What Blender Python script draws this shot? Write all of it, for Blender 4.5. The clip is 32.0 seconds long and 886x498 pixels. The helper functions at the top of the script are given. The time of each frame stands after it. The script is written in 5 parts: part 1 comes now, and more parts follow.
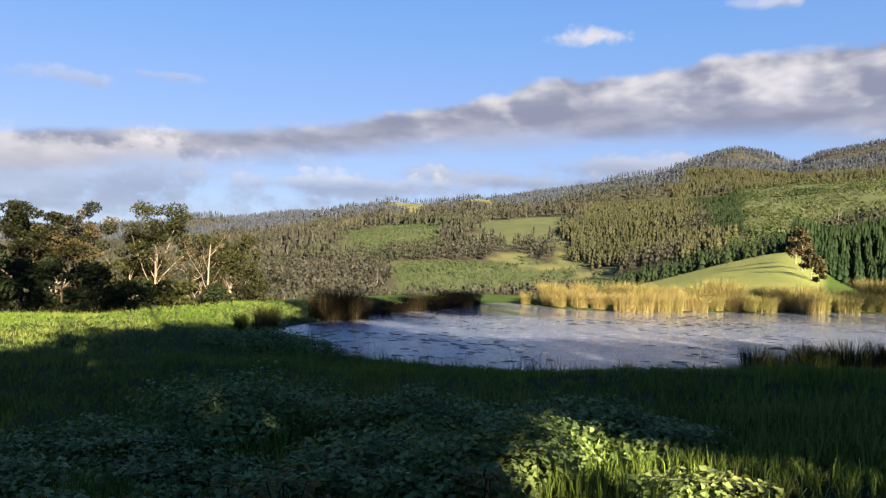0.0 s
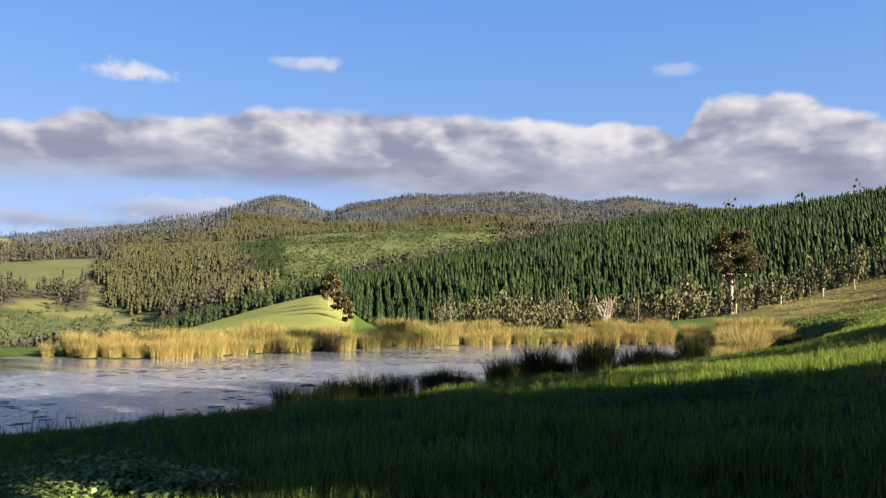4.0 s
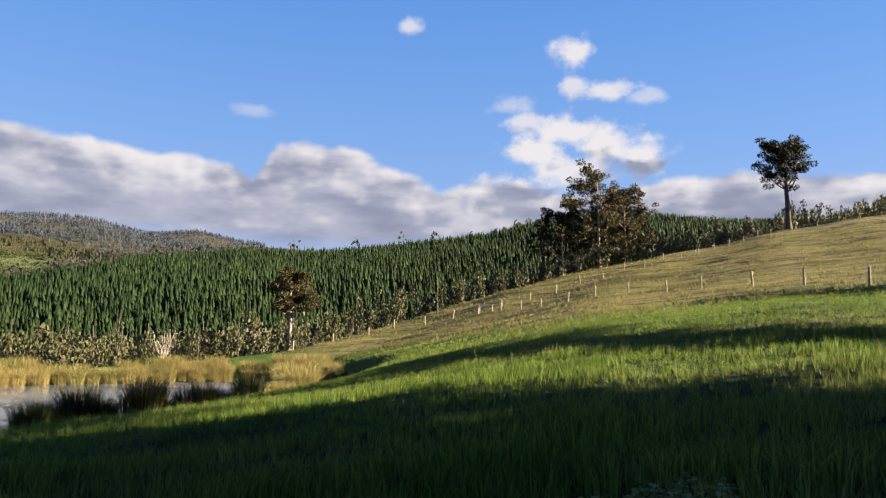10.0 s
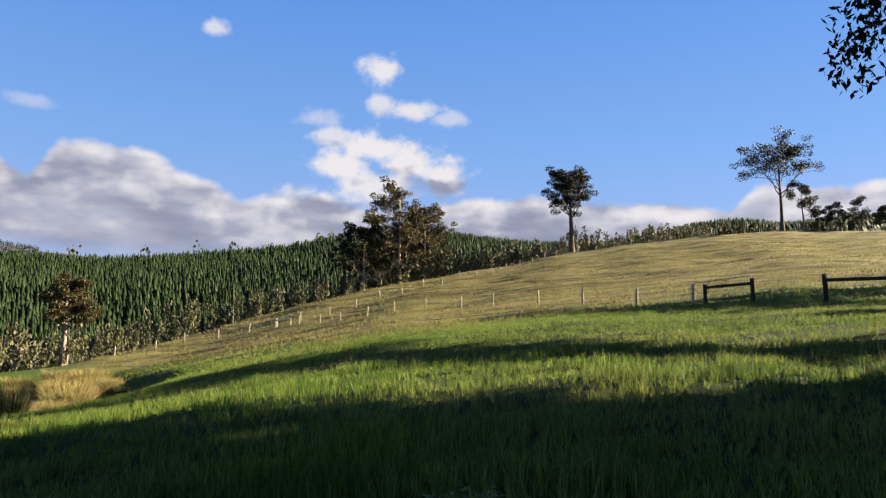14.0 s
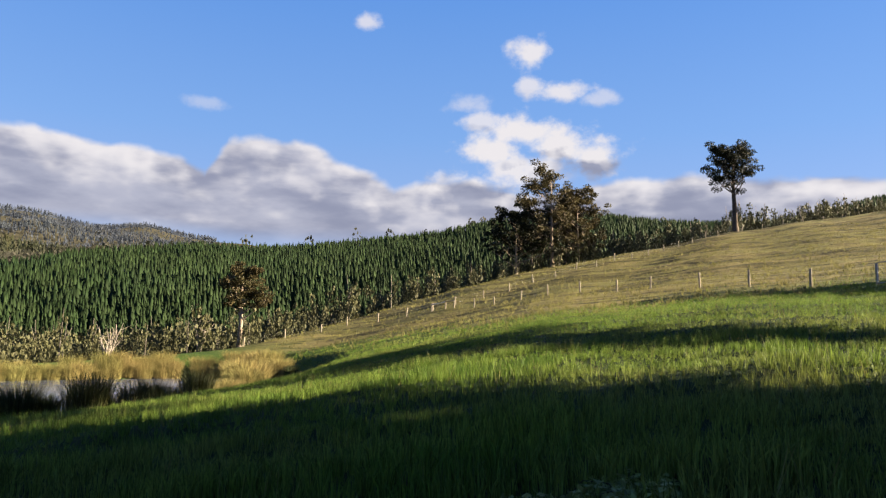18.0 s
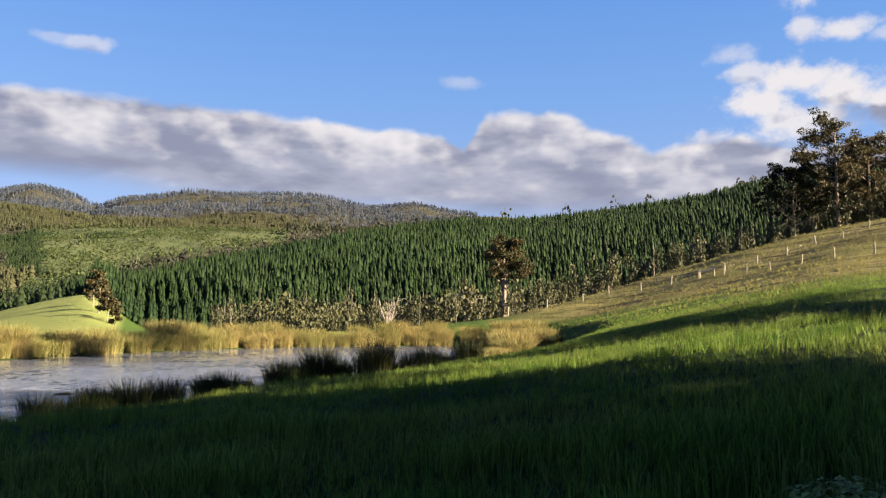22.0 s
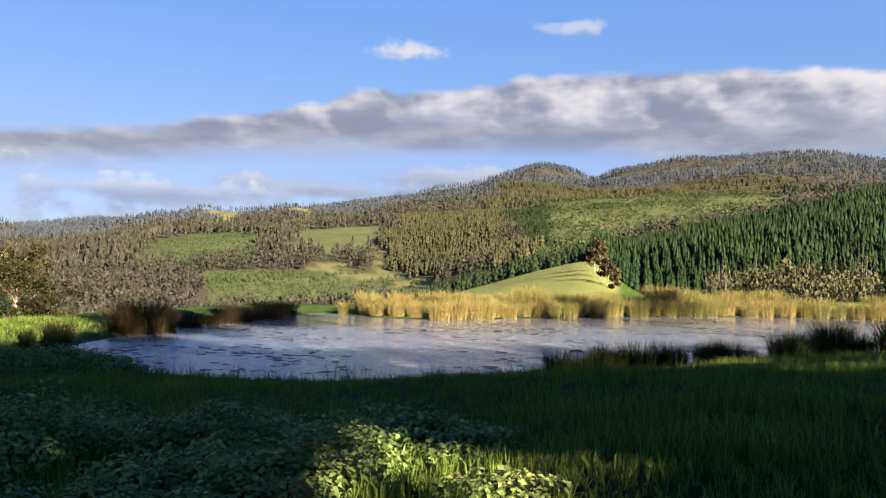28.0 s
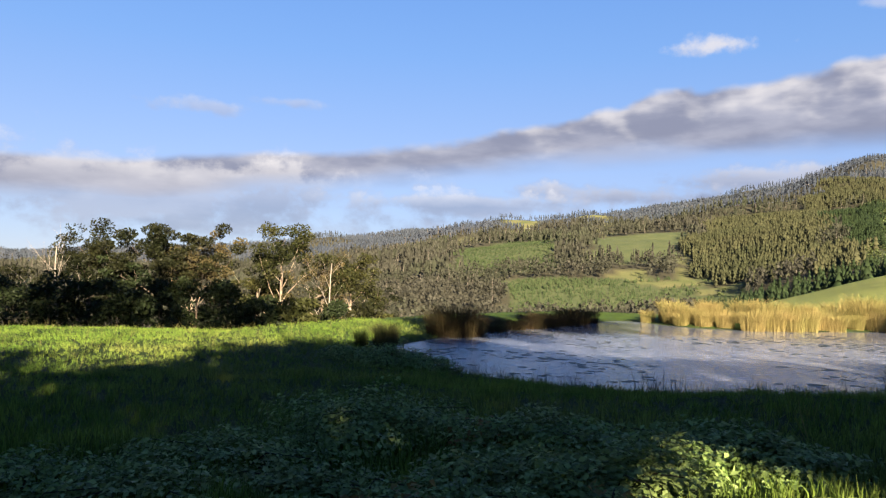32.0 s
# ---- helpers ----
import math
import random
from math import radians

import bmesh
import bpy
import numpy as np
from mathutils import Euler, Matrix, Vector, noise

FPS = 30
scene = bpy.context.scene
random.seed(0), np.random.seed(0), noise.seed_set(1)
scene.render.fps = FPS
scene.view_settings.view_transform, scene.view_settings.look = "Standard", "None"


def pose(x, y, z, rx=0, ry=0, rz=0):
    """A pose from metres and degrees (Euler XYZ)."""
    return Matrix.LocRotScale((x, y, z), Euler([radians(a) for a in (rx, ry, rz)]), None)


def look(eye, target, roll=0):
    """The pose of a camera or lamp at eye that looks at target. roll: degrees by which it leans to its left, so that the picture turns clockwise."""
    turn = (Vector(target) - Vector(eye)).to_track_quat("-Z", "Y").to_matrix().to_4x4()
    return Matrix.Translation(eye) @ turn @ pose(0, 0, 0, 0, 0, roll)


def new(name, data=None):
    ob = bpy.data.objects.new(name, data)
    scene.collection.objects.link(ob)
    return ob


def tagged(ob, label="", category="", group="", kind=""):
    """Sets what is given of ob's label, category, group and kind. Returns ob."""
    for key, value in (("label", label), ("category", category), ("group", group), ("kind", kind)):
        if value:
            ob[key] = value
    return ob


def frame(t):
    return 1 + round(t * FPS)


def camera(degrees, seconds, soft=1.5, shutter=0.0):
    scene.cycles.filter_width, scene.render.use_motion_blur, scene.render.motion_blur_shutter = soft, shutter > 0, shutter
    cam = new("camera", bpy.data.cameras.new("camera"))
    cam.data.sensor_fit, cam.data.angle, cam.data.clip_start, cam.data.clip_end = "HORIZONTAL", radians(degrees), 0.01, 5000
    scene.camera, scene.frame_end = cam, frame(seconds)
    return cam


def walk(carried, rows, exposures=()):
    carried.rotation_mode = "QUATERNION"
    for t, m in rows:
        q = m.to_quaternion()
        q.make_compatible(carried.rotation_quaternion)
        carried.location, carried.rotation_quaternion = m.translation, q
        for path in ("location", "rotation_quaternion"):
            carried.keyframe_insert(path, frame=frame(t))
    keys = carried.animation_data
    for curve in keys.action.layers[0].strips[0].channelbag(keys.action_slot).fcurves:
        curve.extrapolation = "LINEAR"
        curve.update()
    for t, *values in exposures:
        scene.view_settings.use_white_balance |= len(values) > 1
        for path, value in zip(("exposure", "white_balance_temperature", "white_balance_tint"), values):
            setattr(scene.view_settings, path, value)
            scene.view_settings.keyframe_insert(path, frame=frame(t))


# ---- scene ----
cam = camera(60.55, 32.0, soft=1.3)
EYE, ARM = 1.6, 0.42   # eye height; the camera is held out at arm's length and swung round
ARC = [
    (0.0, -0.00, 0.97, -2.13),
    (0.5, -3.74, 1.50, -2.29),
    (1.0, -8.18, 2.15, -2.27),
    (1.5, -12.54, 2.73, -2.17),
    (2.0, -16.74, 3.21, -1.96),
    (2.5, -21.13, 3.66, -1.62),
    (3.0, -25.64, 4.26, -1.34),
    (3.5, -29.83, 4.76, -0.96),
    (5.5, -41.46, 5.90, -0.44),
    (6.0, -44.03, 6.15, -0.40),
    (6.5, -47.14, 6.39, -0.31),
    (7.0, -50.29, 6.49, -0.25),
    (7.5, -52.87, 6.55, -0.28),
    (8.0, -55.25, 6.69, -0.40),
    (8.5, -57.73, 7.09, -0.53),
    (9.0, -60.31, 7.58, -0.49),
    (9.5, -62.91, 7.96, -0.47),
    (10.0, -65.39, 8.18, -0.44),
    (10.5, -67.74, 8.34, -0.48),
    (11.0, -69.93, 8.53, -0.49),
    (11.5, -72.10, 8.69, -0.37),
    (12.0, -74.07, 8.79, -0.28),
    (12.5, -76.00, 8.90, -0.23),
    (13.0, -78.31, 9.08, -0.19),
    (13.5, -80.38, 9.32, -0.15),
    (15.5, -79.47, 9.83, -0.12),
    (16.0, -76.80, 9.48, -0.35),
    (16.5, -74.34, 9.06, -0.54),
    (17.0, -72.41, 8.73, -0.60),
    (17.5, -70.70, 8.39, -0.66),
    (18.0, -68.90, 8.03, -0.72),
    (18.5, -66.93, 7.61, -0.76),
    (19.0, -64.75, 7.24, -0.76),
    (19.5, -62.43, 7.02, -0.79),
    (20.0, -60.01, 6.81, -0.83),
    (20.5, -57.48, 6.52, -0.84),
    (21.0, -54.88, 6.19, -0.81),
    (21.5, -52.21, 5.88, -0.79),
    (22.0, -49.48, 5.50, -0.74),
    (22.5, -46.84, 5.13, -0.79),
    (23.0, -44.65, 4.82, -0.78),
    (23.5, -40.53, 4.13, -0.75),
    (24.0, -36.73, 3.55, -0.78),
    (24.5, -33.16, 3.12, -0.85),
    (25.0, -29.73, 2.77, -0.93),
    (25.5, -26.53, 2.50, -0.95),
    (27.5, -16.29, 2.20, -1.37),
    (28.0, -13.62, 2.16, -1.81),
    (28.5, -10.86, 2.07, -2.04),
    (29.0, -8.00, 1.97, -2.10),
    (29.5, -4.82, 1.85, -2.12),
    (30.0, -1.81, 1.76, -2.03),
    (30.5, 0.96, 1.81, -2.02),
    (31.0, 3.46, 1.85, -2.01),
    (31.5, 6.02, 1.82, -1.91),
    (32.0, 8.64, 1.99, -1.88),
]


def held(yaw, pitch, roll):
    a = radians(yaw)
    return pose(-ARM * math.sin(a), ARM * math.cos(a) - ARM, EYE, 90 + pitch, roll, yaw)


walk(cam, [(t, held(yaw, pitch, roll)) for t, yaw, pitch, roll in ARC], [(0.0, 2.8), (32.0, 2.8)])

# ---- world: evening sky with a long bank of cumulus ----
SUN_AZ, SUN_EL = 156.0, 20.0
world = bpy.data.worlds.new("evening_sky")
scene.world = world
world.use_nodes = True
WT = world.node_tree
WT.nodes.clear()


def wn(kind, **props):
    n = WT.nodes.new(kind)
    for k, v in props.items():
        if k == "op":
            n.operation = v
    return n


def put(node, i, v):
    if isinstance(v, bpy.types.NodeSocket):
        WT.links.new(v, node.inputs[i])
    elif v is not None:
        node.inputs[i].default_value = v


def wm(op, a, b=None, c=None):
    n = wn("ShaderNodeMath", op=op)
    put(n, 0, a), put(n, 1, b), put(n, 2, c)
    return n.outputs[0]


def wstep(v, lo, hi):
    n = wn("ShaderNodeMapRange")
    n.interpolation_type = "SMOOTHSTEP"
    put(n, 0, v), put(n, 1, lo), put(n, 2, hi), put(n, 3, 0.0), put(n, 4, 1.0)
    return n.outputs[0]


def wcurve(v, pts, top):
    """A value over azimuth, by (azimuth, degrees) points."""
    n = wn("ShaderNodeValToRGB")
    put(n, 0, wm("MULTIPLY_ADD", v, 1 / 200.0, 60 / 200.0))
    el = n.color_ramp.elements
    el[0].position, el[1].position = (pts[0][0] + 60) / 200, (pts[-1][0] + 60) / 200
    el[0].color = (pts[0][1] / top,) * 3 + (1,)
    el[1].color = (pts[-1][1] / top,) * 3 + (1,)
    for az, d in pts[1:-1]:
        e = el.new((az + 60) / 200)
        e.color = (d / top,) * 3 + (1,)
    return wm("MULTIPLY", n.outputs[0], top)


def wmix(f, a, b):
    n = wn("ShaderNodeMix")
    n.data_type = "RGBA"
    put(n, 0, f), put(n, 6, a), put(n, 7, b)
    return n.outputs[2]


tc = wn("ShaderNodeTexCoord")
sep = wn("ShaderNodeSeparateXYZ")
put(sep, 0, tc.outputs["Generated"])
AZ = wm("DEGREES", wm("ARCTAN2", sep.outputs[0], sep.outputs[1]))
ELV = wm("DEGREES", wm("ARCSINE", sep.outputs[2]))


def wnoise(sx, sz, scale, detail, rough, off):
    mp = wn("ShaderNodeMapping")
    put(mp, 0, tc.outputs["Generated"])
    mp.inputs[1].default_value = (off, off * 0.7, off * 0.3)
    mp.inputs[3].default_value = (sx, sx, sz)
    n = wn("ShaderNodeTexNoise")
    put(n, "Vector", mp.outputs[0])
    n.inputs["Scale"].default_value, n.inputs["Detail"].default_value, n.inputs["Roughness"].default_value = scale, detail, rough
    return wm("SUBTRACT", n.outputs[0], 0.5)


def lobes(scale, off, shift):
    """Rounded heaps of cloud, high in the middle of each heap."""
    mp = wn("ShaderNodeMapping")
    put(mp, 0, tc.outputs["Generated"])
    mp.inputs[1].default_value = (off + shift[0], off * 0.7 + shift[1], (off * 0.3 + shift[2]) * 1.5)
    mp.inputs[3].default_value = (1, 1, 1.5)
    ad = wn("ShaderNodeMix")
    ad.data_type, ad.blend_type = "RGBA", "ADD"
    ad.inputs[0].default_value = 0.045
    put(ad, 6, mp.outputs[0])
    nz = wn("ShaderNodeTexNoise")
    put(nz, "Vector", mp.outputs[0])
    nz.inputs["Scale"].default_value, nz.inputs["Detail"].default_value = 16.0, 4
    put(ad, 7, nz.outputs["Color"])
    n = wn("ShaderNodeTexVoronoi")
    n.feature = "SMOOTH_F1"
    put(n, "Vector", ad.outputs[2])
    n.inputs["Scale"].default_value, n.inputs["Smoothness"].default_value = scale, 0.55
    n.inputs["Detail"].default_value, n.inputs["Roughness"].default_value, n.inputs["Lacunarity"].default_value = 2.0, 0.45, 2.3
    n.normalize = True
    return wm("SUBTRACT", 0.42, n.outputs["Distance"])


N1 = wnoise(1, 1.25, 8.0, 7, 0.5, 3.1)     # billows
N2 = wnoise(1, 1.3, 26.0, 6, 0.6, 8.4)     # edges
N3 = wnoise(1, 4.0, 4.5, 5, 0.5, 1.7)      # large lumps
N4 = wnoise(1, 3.2, 9.0, 5, 0.5, 5.9)      # layers in the belly
HEAP = lobes(11.0, 3.3, (0, 0, 0))
SUNWARD = wm("SUBTRACT", HEAP, lobes(11.0, 3.3, (0.009, -0.008, 0.016)))
billow = wm("ADD", wm("SUBTRACT", wm("MULTIPLY", HEAP, 5.5), 0.5), wm("ADD", wm("MULTIPLY", N1, 3.0), wm("MULTIPLY", N2, 1.0)))
BASE = wcurve(AZ, [(-60, 3.6), (-30, 4.8), (-20, 6.3), (-12, 7.4), (-2, 8.6), (8, 9.6), (20, 9.8), (35, 9.2), (52, 8.4), (66, 8.2), (110, 8.5), (140, 8.5)], 30)
TOP = wcurve(AZ, [(-60, 7.2), (-30.6, 7.6), (-27.4, 8.4), (-20, 8.9), (-10, 9.9), (-6, 10.7), (0.2, 11.9), (7, 13.7), (14.8, 14.1), (20.5, 14.9), (24.2, 15.3), (30, 15.4), (37, 15.0), (43, 14.7), (47.1, 14.4),
                  (49.6, 14.1), (51.0, 13.5), (52.4, 15.6), (54.6, 16.2), (59, 15.4), (62, 13.9), (65, 12.5), (67.6, 13.3), (71, 13.5), (74, 12.3), (83, 13.3), (90, 12.8), (96, 12.9), (101.9, 11.8), (103.4, 13.0), (112, 12.4), (140, 7.0)], 30)
calm = wstep(AZ, -40.0, 18.0)
up = wm("SUBTRACT", wm("ADD", TOP, wm("MULTIPLY", billow, wm("MULTIPLY_ADD", calm, 0.33, 0.2))), ELV)
low = wm("SUBTRACT", ELV, wm("ADD", BASE, wm("MULTIPLY", N3, 2.2)))
bank = wm("MULTIPLY", wstep(up, -0.05, 0.7), wstep(low, -1.3, 1.1))
cover = bank
# lit crown to grey belly of the bank
rise = wm("DIVIDE", wm("SUBTRACT", ELV, BASE), wm("MAXIMUM", wm("SUBTRACT", TOP, BASE), 1.0))
lit = wm("ADD", rise, wm("ADD", wm("MULTIPLY", SUNWARD, 3.4), wm("ADD", wm("MULTIPLY", N4, 1.8), wm("MULTIPLY", N1, 0.8))))
LIT = wm("MULTIPLY", wstep(lit, 0.3, 1.5), wm("MULTIPLY_ADD", calm, 0.65, 0.35))

# single clouds: azimuth, elevation, half width, half height, strength
PUFFS = [(11.4, 16.7, 3.0, 0.8, 0.85), (23.5, 18.45, 1.7, 0.5, 0.55), (21.4, 18.5, 1.3, 0.4, 0.35), (62.6, 24.5, 1.3, 0.65, 0.75), (75.4, 22.4, 1.7, 1.25, 0.95), (75.6, 20.1, 1.2, 0.8, 0.8),
         (77.9, 19.6, 1.9, 0.85, 0.9), (80.6, 18.9, 1.5, 0.6, 0.55), (70.6, 18.8, 2.0, 0.8, 0.5), (71.5, 17.6, 2.0, 0.8, 0.8), (74.4, 16.7, 3.2, 1.3, 1.0), (72.4, 15.6, 3.0, 1.2, 1.0), (77.6, 15.6, 3.2, 1.7, 1.0), (80.6, 14.4, 2.4, 1.9, 1.0),
         (76.2, 13.8, 4.4, 1.8, 0.95), (69.6, 12.4, 2.4, 1.5, 0.8), (-26.5, 11.5, 4.2, 0.6, 0.45), (-20.4, 12.3, 3.0, 0.5, 0.4), (50.4, 17.9, 1.5, 0.5, 0.35), (-6, 5.4, 11, 0.9, 0.6), (4.5, 6.2, 10, 1.1, 0.75), (13.0, 7.3, 7.0, 1.2, 0.75), (-30, 5.2, 20, 3.0, 0.6)]
for az, el, w, h, s in PUFFS:
    dx = wm("DIVIDE", wm("SUBTRACT", AZ, az), w)
    dy = wm("DIVIDE", wm("SUBTRACT", ELV, el), h)
    d = wm("SQRT", wm("ADD", wm("MULTIPLY", dx, dx), wm("MULTIPLY", dy, dy)))
    d = wm("SUBTRACT", d, wm("ADD", wm("MULTIPLY_ADD", HEAP, 1.2, -0.12), wm("ADD", wm("MULTIPLY", N1, 1.5), wm("MULTIPLY", N2, 2.3))))
    cover = wm("MAXIMUM", cover, wm("MULTIPLY", wstep(d, 1.15, 0.25), s))
    if el < 8:
        LIT = wm("ADD", LIT, wm("MULTIPLY", wstep(d, 1.2, 0.5), wm("MULTIPLY_ADD", dy, 0.7, 0.15)))
    else:
        LIT = wm("ADD", LIT, wm("MULTIPLY", wstep(d, 1.1, 0.7), wm("ADD", wm("MULTIPLY_ADD", dy, 0.35, 0.1), wm("MULTIPLY", SUNWARD, 2.2))))

sky = wn("ShaderNodeTexSky")
sky.sky_type, sky.sun_disc = "NISHITA", False
sky.sun_elevation, sky.sun_rotation = radians(SUN_EL), radians(SUN_AZ)
sky.altitude, sky.air_density, sky.dust_density, sky.ozone_density = 200, 1.0, 0.0, 1.8
CLOUD_LIT, CLOUD_MID, CLOUD_GREY = (2.52, 2.40, 2.44, 1), (1.38, 1.41, 1.72, 1), (0.86, 0.91, 1.24, 1)
belly = wmix(wstep(N4, -0.16, 0.16), CLOUD_GREY, CLOUD_MID)
cloud = wmix(wm("MINIMUM", wm("MAXIMUM", LIT, 0.0), 1.0), belly, CLOUD_LIT)
clear = wn("ShaderNodeMix")
clear.data_type, clear.blend_type = "RGBA", "MULTIPLY"
clear.inputs[0].default_value, clear.inputs[7].default_value = 1.0, (0.38, 0.43, 0.61, 1)
put(clear, 6, sky.outputs[0])
pale = wn("ShaderNodeValToRGB")      # clear blue above, milky towards the horizon
put(pale, 0, wm("DIVIDE", ELV, 60.0))
pe = pale.color_ramp.elements
pe[0].position, pe[0].color = 0.0, (0.56, 0.66, 0.86, 1)
pe[1].position, pe[1].color = 1.0, (0.03, 0.09, 0.28, 1)
for q, c in ((0.13, (0.46, 0.62, 0.94)), (0.27, (0.28, 0.54, 1.0)), (0.44, (0.16, 0.42, 0.98)), (0.56, (0.12, 0.33, 0.86)), (0.75, (0.06, 0.17, 0.5))):
    pe.new(q).color = (*c, 1)
pale5 = wn("ShaderNodeMix")
pale5.data_type, pale5.blend_type = "RGBA", "MULTIPLY"
pale5.inputs[0].default_value, pale5.inputs[7].default_value = 1.0, (2.36, 2.36, 2.46, 1)
put(pale5, 6, pale.outputs[0])
skyc = wmix(wm("MULTIPLY", cover, 0.97), wmix(0.78, clear.outputs[2], pale5.outputs[2]), cloud)
bg = wn("ShaderNodeBackground")
put(bg, 0, skyc)
bg.inputs[1].default_value = 0.05
out = wn("ShaderNodeOutputWorld")
WT.links.new(bg.outputs[0], out.inputs[0])

sun_dir = Vector((math.sin(radians(SUN_AZ)) * math.cos(radians(SUN_EL)), math.cos(radians(SUN_AZ)) * math.cos(radians(SUN_EL)), math.sin(radians(SUN_EL))))
sun = new("sun", bpy.data.lights.new("sun", "SUN"))
sun.data.energy, sun.data.angle, sun.data.color = 5.0, radians(0.55), (1.0, 0.83, 0.58)
sun.matrix_world = look(sun_dir * 300, (0, 0, 0))

# ---- materials ----
def mat(name, c1, c2, scale=1.0, rough=0.8, bump=0.0, c3=None, scale3=0.1, glow=0.0, island=0.0, metal=0.0, spec=0.1, bscale=None):
    """Two colours mixed by noise at one scale, a third at a larger one; leaves let light through (glow) and differ one by one (island)."""
    m = bpy.data.materials.new(name)
    m.use_nodes = True
    nt = m.node_tree
    b = nt.nodes["Principled BSDF"]
    geo = nt.nodes.new("ShaderNodeNewGeometry")

    def noise_at(s, detail=5):
        n = nt.nodes.new("ShaderNodeTexNoise")
        nt.links.new(geo.outputs["Position"], n.inputs["Vector"])
        n.inputs["Scale"].default_value, n.inputs["Detail"].default_value, n.inputs["Roughness"].default_value = s, detail, 0.62
        return n.outputs[0]

    def ramp(v, a, c, lo=0.36, hi=0.64):
        r = nt.nodes.new("ShaderNodeMapRange")
        r.inputs[1].default_value, r.inputs[2].default_value = lo, hi
        nt.links.new(v, r.inputs[0])
        x = nt.nodes.new("ShaderNodeMix")
        x.data_type = "RGBA"
        nt.links.new(r.outputs[0], x.inputs[0])
        for i, col in ((6, a), (7, c)):
            if isinstance(col, bpy.types.NodeSocket):
                nt.links.new(col, x.inputs[i])
            else:
                x.inputs[i].default_value = (*col, 1)
        return x.outputs[2]

    col = ramp(noise_at(scale), c1, c2)
    if c3:
        col = ramp(noise_at(scale3, 3), col, c3, 0.45, 0.7)
    if island:
        hsv = nt.nodes.new("ShaderNodeHueSaturation")
        k = nt.nodes.new("ShaderNodeMath")
        k.operation = "MULTIPLY_ADD"
        k.inputs[1].default_value, k.inputs[2].default_value = 2 * island, 1 - island
        nt.links.new(geo.outputs["Random Per Island"], k.inputs[0])
        nt.links.new(k.outputs[0], hsv.inputs["Value"])
        nt.links.new(col, hsv.inputs["Color"])
        col = hsv.outputs[0]
    nt.links.new(col, b.inputs["Base Color"])
    b.inputs["Roughness"].default_value, b.inputs["Metallic"].default_value = rough, metal
    b.inputs["Specular IOR Level"].default_value = spec
    if bump:
        bp = nt.nodes.new("ShaderNodeBump")
        bp.inputs["Strength"].default_value, bp.inputs["Distance"].default_value = bump, 0.5 / (bscale or scale)
        nt.links.new(noise_at(bscale or scale * 2.5), bp.inputs["Height"])
        nt.links.new(bp.outputs[0], b.inputs["Normal"])
    if glow:
        tr = nt.nodes.new("ShaderNodeBsdfTranslucent")
        nt.links.new(col, tr.inputs[0])
        mx = nt.nodes.new("ShaderNodeMixShader")
        mx.inputs[0].default_value = glow
        nt.links.new(b.outputs[0], mx.inputs[1])
        nt.links.new(tr.outputs[0], mx.inputs[2])
        nt.links.new(mx.outputs[0], nt.nodes["Material Output"].inputs[0])
    return m


